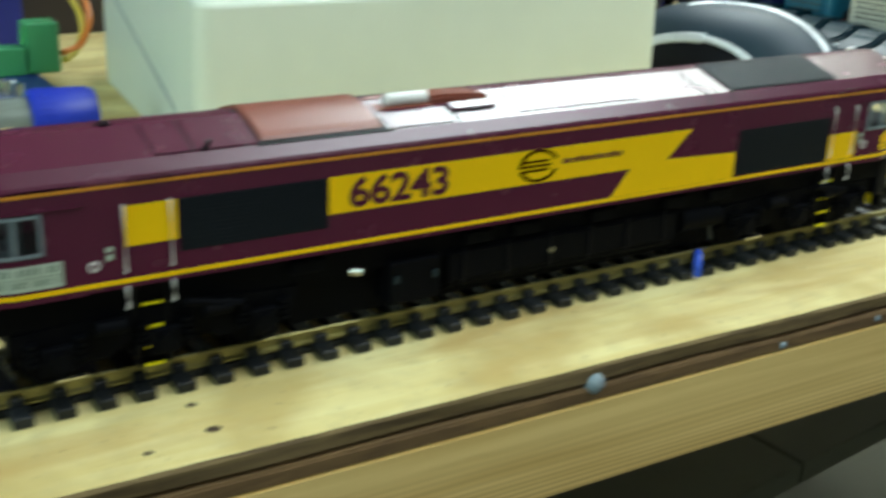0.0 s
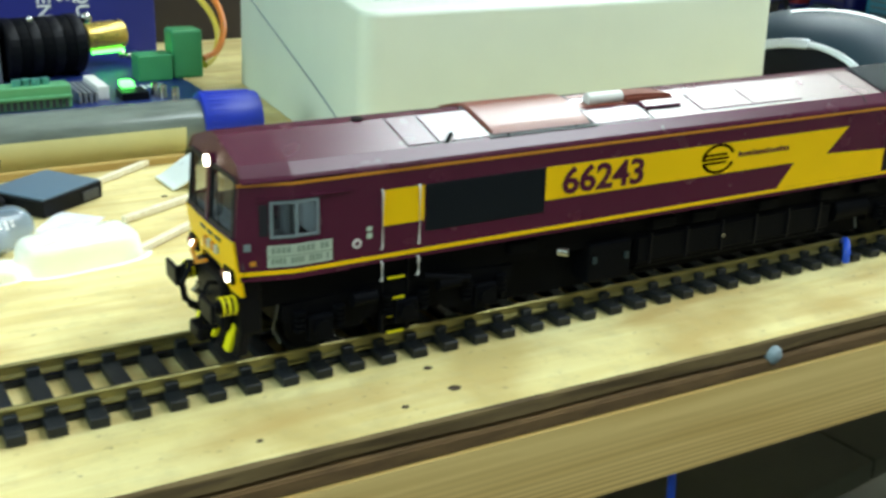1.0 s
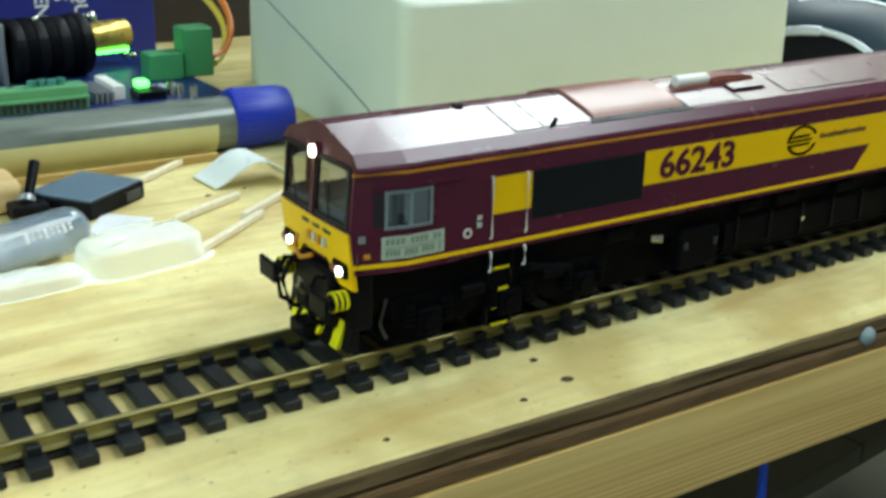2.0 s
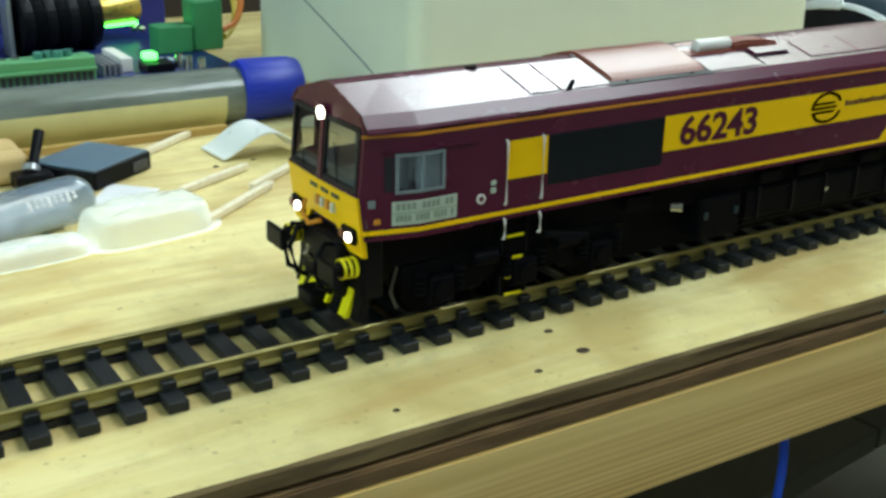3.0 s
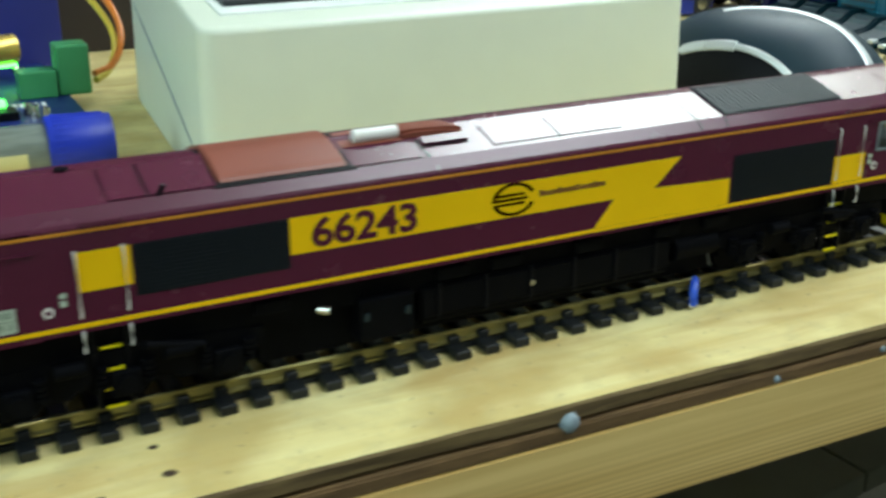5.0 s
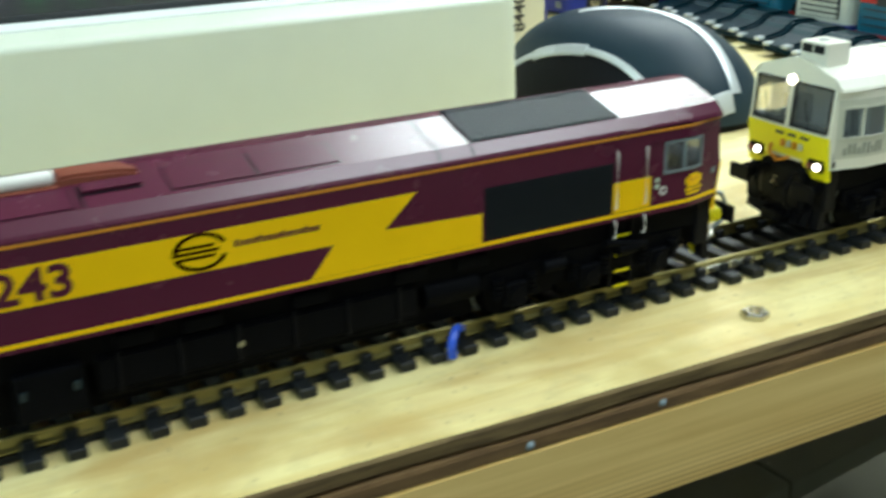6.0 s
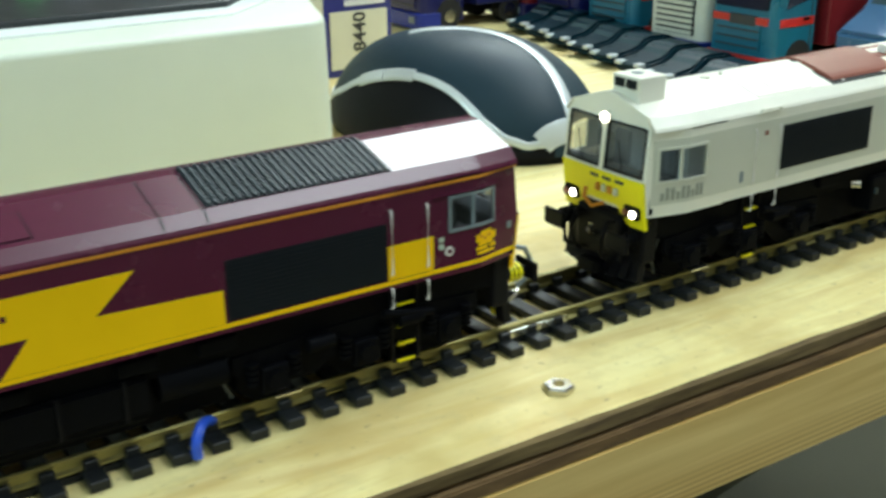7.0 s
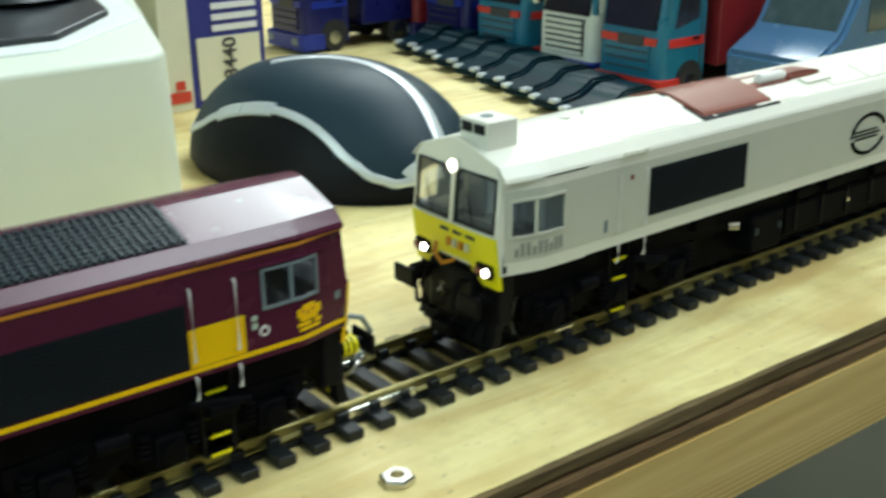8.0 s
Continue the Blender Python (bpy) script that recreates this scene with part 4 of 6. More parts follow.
def white_loco(x0):
    at = Vector((0, WIDE / 2, RAILTOP))
    loco = thing("model_locomotive", at, "off-white model diesel locomotive with yellow nose on the track", "model train")
    part("body", shell(CABEND + WHITE_END, LENGTH - CABEND), M_WHITELOCO, loco, "matt off-white body shell")
    underframe(loco)
    bogie(loco, 0.0400)
    bogie(loco, LENGTH - 0.0400)
    cab_front(loco, 1, WHITE_END, M_WHITELOCO, M_WHITELOCO, True, (0.0030, 0.0172, 0.0352, 0.0432), False)
    cab_front(loco, -1, LENGTH, M_WHITELOCO, M_WHITELOCO, False, (0.0030, 0.0172, 0.0352, 0.0432), False)
    roof_details(loco, M_WHITELOCO, M_WHITELOCO, M_BROWN, 0.0080)
    flat(rect(CABEND, LENGTH - 0.012, 0.0292, 0.0458), M_GREYLOCO, loco, "pale grey side panel", 0.00008)
    panel = cab_strip(0.0012, CABEND - WHITE_END, 0.0292, 0.0351, 0.00008, WHITE_END)
    for a in ((0.0012, CABEND - WHITE_END, 0.0433, 0.0458), (0.0012, 0.0029, 0.0351, 0.0433), (0.0173, CABEND - WHITE_END, 0.0351, 0.0433)):
        join(panel, cab_strip(*a, 0.00008, WHITE_END))
    part("side_panel", panel, M_GREYLOCO, loco)
    g = flat(rect(0.0472, 0.0842, 0.0315, 0.0436), M_GRILLE, loco, "dark side grille", 0.0002, name="side_grille")
    for k in range(12):
        part("grille_slat", box(0.0475, 0.0839, -0.0004, -0.0002, 0.0320 + k * 0.00095, 0.0324 + k * 0.00095), M_GRILLE, g)
    ring_logo(loco, 0.1405, 0.0365, M_BLACK, 0.0072)
    for k in range(10):
        part("marking", box(0.1500 + k * 0.0015, 0.1512 + k * 0.0015, -0.0002, 0, 0.0360, 0.0370), M_BLACK, loco)
    side_window(loco, WHITE_END, 1, 0.0030, 0.0172, 0.0352, 0.0432, 0.0092, M_GREYLOCO)
    for k in range(9):
        part("marking", cab_strip(0.0038 + k * 0.0015, 0.0048 + k * 0.0015, 0.0302, 0.0334 if k % 3 else 0.0322, 0.0002, WHITE_END), M_FRAMEPALE, loco)
    for x in (0.0366, 0.0458):
        handrail(loco, x, 0.0296, 0.0440)
        handrail(loco, x, 0.0220, 0.0266)
    steps(loco, 0.0412)
    part("rain_canopy", pipe([(0.0372, 0, 0.0480), (0.0376, -0.0009, 0.0492), (0.0448, -0.0009, 0.0492), (0.0452, 0, 0.0480)], 0.0003), M_WHITELOCO, loco)
    part("warning_mark", box(0.0402, 0.0414, -0.0002, 0, 0.0420, 0.0432), M_BROWN, loco)
    part("data_panel", box(0.0318, 0.0330, -0.0002, 0, 0.0306, 0.0336), M_FRAMEGREY, loco)
    ac = part("air_conditioner", box(0.0045, 0.0135, 0.0100, 0.0198, 0.0525, 0.0596, 0.0004), M_WHITELOCO, loco, "white roof air conditioning box")
    part("fan", cyl((0.0088, 0.0155, 0.0594), (0.0088, 0.0155, 0.0598), 0.0015), M_FRAMEGREY, ac)
    for y in (0.0110, 0.0153):
        part("vent", box(0.0041, 0.0047, y, y + 0.0034, 0.0566, 0.0588), M_GRILLE, ac)
    part("roof_rivet", cyl((0.040, 0.0165, 0.0546), (0.040, 0.0165, 0.0558), 0.0005), M_GREYLOCO, loco)
    loco.matrix_basis = Matrix.Translation((at + Vector((x0, 0, 0))) * K)
    return loco


white_loco(0.3062)


# ---- track ----
def track():
    t = thing("track", (0, WIDE / 2, 0), "brass-toned model railway track with black plastic sleepers", "track")
    c = WIDE / 2
    for yc in (c - 0.0100, c + 0.0100):
        prof = [(-0.0013, 0.0024), (0.0013, 0.0024), (0.0013, 0.0028), (0.0004, 0.0032), (0.0004, 0.0045), (0.0006, 0.0048), (0.0006, 0.0053), (0.0004, RAILTOP), (-0.0004, RAILTOP), (-0.0006, 0.0053), (-0.0006, 0.0048), (-0.0004, 0.0045), (-0.0004, 0.0032), (-0.0013, 0.0028)]
        for x0, x1 in ((-0.4, 0.2750), (0.2753, 1.1)):
            part("rail", prism([(yc + y, z) for y, z in prof], "x", x0, x1), M_RAIL, t)
        part("rail_joiner", box(0.2690, 0.2870, yc - 0.0016, yc + 0.0016, 0.0023, 0.0043, 0.0003), M_RAILSIDE, t)
    pitch = 0.00828
    made = None
    for k in range(-48, 130):
        if made is None:
            bm = box(-0.0020, 0.0020, -0.0168, 0.0168, 0.0001, 0.0024, 0.0002, 1)
            for s in (-1, 1):
                for e in (-1, 1):
                    box(-0.0014, 0.0014, s * 0.0100 + e * 0.0013 - 0.0008, s * 0.0100 + e * 0.0013 + 0.0008, 0.0020, 0.0043, 0.0002, 1, bm=bm)
            ob = made = part("sleeper", bm, M_SLEEPER, None)
        else:
            ob = new("sleeper", made.data)
        ob.parent = t
        ob.matrix_basis = pose(K * (0.0024 + k * pitch), 0, 0, 0, 0, random.uniform(-0.8, 0.8))
    for s in (-1, 1):
        part("sleeper_web", box(-0.38, 1.08, c + s * 0.0100 - 0.0010, c + s * 0.0100 + 0.0010, 0.0003, 0.0016), M_SLEEPER, t)


track()


# ---- things on the bench ----
def plain(name, bm, material, at, label, category, group="", smooth=False):
    """A thing of one piece, built in plan coordinates."""
    ob = part(name, bm, material, None, "", smooth)
    return tagged(ob, label, category, group)


M_CREAM = mat("cream_plastic", (0.66, 0.71, 0.59), 0.42, vary=0.05, scale=60, bump=0.08, bump_scale=3000)
M_CREAMTOP = mat("cream_plastic_light", (0.80, 0.84, 0.80), 0.35, vary=0.04, scale=60)
M_PANEL = mat("keypad_black", (0.020, 0.024, 0.027), 0.35, vary=0.2)
M_KEYGREEN = mat("green_key", (0.08, 0.62, 0.10), 0.35, vary=0.06)
M_KEYRED = mat("red_key", (0.62, 0.06, 0.03), 0.35, vary=0.06)
M_KEYGREY = mat("pale_key", (0.62, 0.62, 0.66), 0.4, vary=0.05)
M_KNOB = mat("knob_grey", (0.34, 0.37, 0.40), 0.28, metal=0.5)


def console():
    c = thing("control_console", (0.20, 0.22, 0), "cream plastic model train control console with coloured keys", "controller")
    foot = [(0.0985, 0.146), (0.300, 0.146), (0.350, 0.315), (0.114, 0.315)]
    bm = bmesh.new()
    lo = [bm.verts.new((x, y, 0.0005)) for x, y in foot]
    hi = [bm.verts.new((x + (0.001 if x < 0.2 else -0.001), y + (0.001 if y < 0.2 else 0), 0.0575 if y < 0.2 else 0.074)) for x, y in foot]
    bm.faces.new(lo)
    bm.faces.new(hi[::-1])
    for i in range(4):
        j = (i + 1) % 4
        bm.faces.new((lo[i], hi[i], hi[j], lo[j]))
    bmesh.ops.recalc_face_normals(bm, faces=bm.faces)
    bmesh.ops.bevel(bm, geom=[e for e in bm.edges if abs(e.verts[0].co.z - e.verts[1].co.z) > 0.02], offset=0.0075, segments=5, affect="EDGES", profile=0.5)
    bmesh.ops.bevel(bm, geom=[e for e in bm.edges if e.verts[0].co.z > 0.05 and e.verts[1].co.z > 0.05], offset=0.0022, segments=3, affect="EDGES", profile=0.5)
    body = part("casing", bm, M_CREAM, c, smooth=True)
    part("casing_seam", pipe([(0.1000, 0.1605, 0.0112), (0.1027, 0.190, 0.0195), (0.1065, 0.230, 0.0292), (0.1132, 0.300, 0.0455)], 0.00035, 6), M_FRAMEGREY, body)

    def top(y):
        return 0.0575 + (y - 0.147) * (0.0165 / 0.168)

    def sheet(pts, up, down, bevel):
        own = bmesh.new()
        a = [own.verts.new((x, y, top(y) + up)) for x, y in pts]
        b = [own.verts.new((x, y, top(y) - down)) for x, y in pts]
        own.faces.new(a)
        own.faces.new(b[::-1])
        for i in range(len(pts)):
            j = (i + 1) % len(pts)
            own.faces.new((a[i], b[i], b[j], a[j]))
        bmesh.ops.recalc_face_normals(own, faces=own.faces)
        return bevelled(own, bevel, 2)
    part("panel_surround", sheet([(0.112, 0.1635), (0.2720, 0.1635), (0.3100, 0.1900), (0.330, 0.306), (0.122, 0.306)], 0.0009, 0.001, 0.0004), M_CREAMTOP, c)
    panel = part("keypad_panel", sheet([(0.116, 0.1720), (0.2740, 0.1720), (0.3010, 0.1960), (0.318, 0.300), (0.126, 0.300)], 0.0030, 0.001, 0.0009), M_PANEL, c, "black keypad panel")
    for row, (y, m) in enumerate(((0.205, M_KEYGREEN), (0.2225, M_KEYRED), (0.240, M_KEYGREEN), (0.2575, M_KEYRED))):
        for k in range(8):
            x = 0.1235 + k * 0.0158 + row * 0.001
            mm = M_KEYGREY if k in (0, 7) or (k == 2 and row == 1) else m
            own = bmesh.new()
            bmesh.ops.create_uvsphere(own, u_segments=16, v_segments=8, radius=1)
            bmesh.ops.scale(own, verts=own.verts, vec=(0.0060, 0.0056, 0.0030))
            bmesh.ops.translate(own, verts=own.verts, vec=(x, y, top(y) + 0.0032))
            part("key", own, mm, panel, smooth=True)
    ky = 0.2330
    dish = cyl((0.2790, ky, top(ky) + 0.0026), (0.2790, ky, top(ky) + 0.0040), 0.0270, 40, r2=0.0260)
    part("knob_dish", dish, M_PANEL, panel, smooth=True)
    part("knob", bevelled(cyl((0.2790, ky, top(ky) + 0.003), (0.2790, ky, top(ky) + 0.0125), 0.0215, 36, r2=0.0190), 0.001, 2), M_KNOB, panel, "round grey control knob", smooth=True)


console()


# computer mouse: a domed shell over a dark side, with silver trim
M_MOUSETOP = mat("mouse_slate", (0.010, 0.028, 0.042), 0.50, vary=0.1, scale=300, gloss=0.28)
M_MOUSEDARK = mat("mouse_black", (0.005, 0.005, 0.007), 0.5, gloss=0.12)
M_SILVER = mat("silver_trim", (0.60, 0.64, 0.66), 0.32, metal=0.35, vary=0.05)
MU, MV, MH = 0.0636, 0.0438, 0.0385
M_AT, M_TURN = Vector((0.3759, 0.1805, 0.0)), -1.3319


def mouse_point(u, v, lift=0.0):
    """A place on the shell from the mouse's own length u and depth v."""
    r = min(1.0, math.hypot(u / MU, v / MV))
    z = 0.003 + MH * (1 - r ** 2.5) ** 0.55 + lift
    c, s = math.cos(M_TURN), math.sin(M_TURN)
    return Vector((M_AT.x + u * c - v * s, M_AT.y + u * s + v * c, z))


def mouse_ribbon(pts, width, lift=0.0006):
    """A band on the shell along (u, v) points."""
    bm = bmesh.new()
    fine = []
    for (a, b), (c, d) in zip(pts, pts[1:]):
        for k in range(8):
            fine.append((a + (c - a) * k / 8, b + (d - b) * k / 8))
    fine.append(pts[-1])
    for _ in range(6):
        fine = [fine[0]] + [tuple((p[i] + 2 * q[i] + r[i]) / 4 for i in (0, 1)) for p, q, r in zip(fine, fine[1:], fine[2:])] + [fine[-1]]
    rows = []
    for i, (u, v) in enumerate(fine):
        p, q = fine[max(0, i - 1)], fine[min(len(fine) - 1, i + 1)]
        t = (mouse_point(*q) - mouse_point(*p)).normalized()
        e = 0.0005
        n = (mouse_point(u + e, v) - mouse_point(u - e, v)).cross(mouse_point(u, v + e) - mouse_point(u, v - e)).normalized()
        s = n.cross(t).normalized()
        w = mouse_point(u, v)
        rows.append([bm.verts.new(w + s * d * width / 2 + n * h) for d, h in ((-1, -0.0015), (-1, lift * 0.5), (-0.7, lift), (0.7, lift), (1, lift * 0.5), (1, -0.0015))])
    for a, b in zip(rows, rows[1:]):
        for k in range(5):
            bm.faces.new((a[k], a[k + 1], b[k + 1], b[k]))
    bm.faces.new(rows[0][::-1])
    bm.faces.new(rows[-1])
    return bm


TRIM = [(-0.0610, -0.0100), (-0.0500, -0.0262), (-0.0342, -0.0334), (-0.0159, -0.0347), (-0.0024, -0.0340), (0.0079, -0.0330), (0.0222, -0.0323), (0.0373, -0.0320), (0.0461, -0.0290), (0.0532, -0.0235), (0.0580, -0.0170), (0.0600, -0.0120)]


def trim_v(u):
    for (a, b), (c, d) in zip(TRIM, TRIM[1:]):
        if a <= u <= c:
            return b + (d - b) * (u - a) / (c - a)
    return -1.0


def computer_mouse():
    m = thing("computer_mouse", M_AT, "slate-grey computer mouse with silver trim beside the console", "computer mouse")
    top, side = bmesh.new(), bmesh.new()
    n, rings = 72, 18
    grid = []
    for j in range(rings + 1):
        r = math.sin(math.pi / 2 * j / rings)
        grid.append([(MU * r * math.cos(2 * math.pi * i / n), MV * r * math.sin(2 * math.pi * i / n)) for i in range(n)])
    made = {}

    def vert(bm, j, i):
        key = (bm is top, j, i if j else 0)
        if key not in made:
            made[key] = bm.verts.new(mouse_point(*grid[j][i]))
        return made[key]
    for j in range(rings):
        for i in range(n):
            k = (i + 1) % n
            u = sum(p[0] for p in (grid[j][i], grid[j + 1][k])) / 2
            v = sum(p[1] for p in (grid[j][i], grid[j + 1][k])) / 2
            bm = side if v < trim_v(u) else top
            vs = [vert(bm, j, i), vert(bm, j + 1, i), vert(bm, j + 1, k), vert(bm, j, k)]
            bm.faces.new(list(dict.fromkeys(vs)))
    part("shell", top, M_MOUSETOP, m, "smooth slate-grey top shell", smooth=True)
    part("side_panel", side, M_MOUSEDARK, m, "black side panel", smooth=True)
    part("trim_band", mouse_ribbon(TRIM, 0.0030), M_SILVER, m, "curved silver trim band", smooth=True)
    part("top_stripe", mouse_ribbon([(-0.0175, -0.0110), (-0.0095, -0.0044), (0.0008, 0.0030), (0.0159, 0.0048), (0.0310, 0.0033), (0.0469, -0.0005), (0.0548, -0.0033), (0.0600, -0.0050)], 0.0048), M_SILVER, m, "bright silver stripe", smooth=True)
    part("button", mouse_ribbon([(-0.0215, -0.0345), (-0.0090, -0.0343)], 0.0052, 0.0010), M_SILVER, m)
    part("button", mouse_ribbon([(-0.0084, -0.0343), (0.0060, -0.0332)], 0.0052, 0.0010), M_SILVER, m)
    part("corner_cap", mouse_ribbon([(0.0565, -0.0190), (0.0590, -0.0130), (0.0605, -0.0080)], 0.0090, 0.0007), M_SILVER, m, smooth=True)
    base = bmesh.new()
    lo = [base.verts.new(M_AT + Matrix.Rotation(M_TURN, 3, "Z") @ Vector((MU * 0.97 * math.cos(2 * math.pi * i / 48), MV * 0.97 * math.sin(2 * math.pi * i / 48), 0.0))) for i in range(48)]
    hi = [base.verts.new(v.co + Vector((0, 0, 0.0035))) for v in lo]
    base.faces.new(lo)
    base.faces.new(hi[::-1])
    for i in range(48):
        base.faces.new((lo[i], hi[i], hi[(i + 1) % 48], lo[(i + 1) % 48]))
    part("base", base, M_MOUSEDARK, m)


computer_mouse()

# product box with a cream label
M_BLUEBOX = mat("blue_card", (0.022, 0.028, 0.22), 0.45, vary=0.08)
M_LABEL = mat("cream_label", (0.72, 0.70, 0.55), 0.6, vary=0.04)
M_RED = mat("red_print", (0.62, 0.05, 0.03), 0.5)
M_WHITEPRINT = mat("white_print", (0.78, 0.78, 0.80), 0.5)


def product_box():
    b = thing("product_box", (0.398, 0.32, 0), "blue cardboard model box with a cream number label", "box")
    card = part("carton", box(0.3785, 0.4170, 0.3005, 0.350, 0.0002, 0.088, 0.0006), M_BLUEBOX, b)
    lab = part("label", box(0.3815, 0.4140, 0.2998, 0.3006, 0.0040, 0.0325), M_LABEL, card, "cream paper label")
    t = lettering("8440", 0.0098, 0.0001, 1.0, 0.0002)
    bmesh.ops.rotate(t, verts=t.verts, cent=(0, 0, 0), matrix=Matrix.Rotation(radians(-90), 3, "Y"))
    part("printed_number", moved(t, 0.4010, 0.2996, 0.0122), M_PRINT, lab)
    part("side_panel", box(0.3640, 0.3786, 0.3010, 0.345, 0.0002, 0.088), M_LABEL, card, "cream side panel")
    part("print_mark", box(0.3655, 0.3770, 0.3004, 0.3011, 0.0040, 0.0090), M_RED, card)
    part("print_mark", box(0.3700, 0.3745, 0.3004, 0.3011, 0.0100, 0.0140), M_RED, card)
    for i, z in enumerate((0.0350, 0.0400, 0.0450, 0.0500, 0.0550)):
        part("print_bar", box(0.3900, 0.4130, 0.2999, 0.3006, z, z + 0.0028), M_WHITEPRINT, card)


product_box()

# ---- toy vehicles at the back ----
M_TEAL = mat("teal_paint", (0.0110, 0.1440, 0.2295), 0.3, vary=0.1)
M_TEALDARK = mat("dark_teal_paint", (0.0020, 0.020, 0.030), 0.30, vary=0.1, gloss=0.16)
M_TRUCKWHITE = mat("white_cab_paint", (0.70, 0.70, 0.60), 0.35, vary=0.05)
M_TRUCKBLUE = mat("dark_blue_paint", (0.0084, 0.0108, 0.0975), 0.3, vary=0.1)
M_TRUCKRED = mat("dark_red_paint", (0.22, 0.015, 0.02), 0.35, vary=0.1)
M_BUMPRED = mat("red_bumper", (0.60, 0.03, 0.02), 0.35)
M_BUMPBLUE = mat("blue_bumper", (0.0120, 0.0300, 0.2800), 0.35)
M_STEELBLUE = mat("steel_blue_paint", (0.0600, 0.1500, 0.2805), 0.25, vary=0.08)
M_TYRE = mat("tyre_rubber", (0.015, 0.015, 0.015), 0.7)


def rounded_cab(x, y, w, z0, z1, depth, lean, r=0.005):
    """An upright box whose front corners are rounded and whose front leans back towards the top."""
    bm = bmesh.new()
    plan = [(depth, -w), *[(r - r * math.sin(math.pi / 2 * k / 5), -w + r - r * math.cos(math.pi / 2 * k / 5)) for k in range(6)], *[(r - r * math.cos(math.pi / 2 * k / 5), w - r + r * math.sin(math.pi / 2 * k / 5)) for k in range(6)], (depth, w)]
    rings = []
    for f in (0.0, 0.35, 0.80, 0.95, 1.0):
        back = lean * max(0.0, f - 0.35) / 0.65 + (0.0015 if f == 1.0 else 0)
        rings.append([bm.verts.new((x + px + back * max(0.0, 1 - px / depth), y + py * (0.96 if f == 1.0 else 1), z0 + (z1 - z0) * f)) for px, py in plan])
    for a, b in zip(rings, rings[1:]):
        for k in range(len(plan)):
            bm.faces.new((a[k], a[(k + 1) % len(plan)], b[(k + 1) % len(plan)], b[k]))
    bm.faces.new(rings[0][::-1])
    bm.faces.new(rings[-1])
    return bm


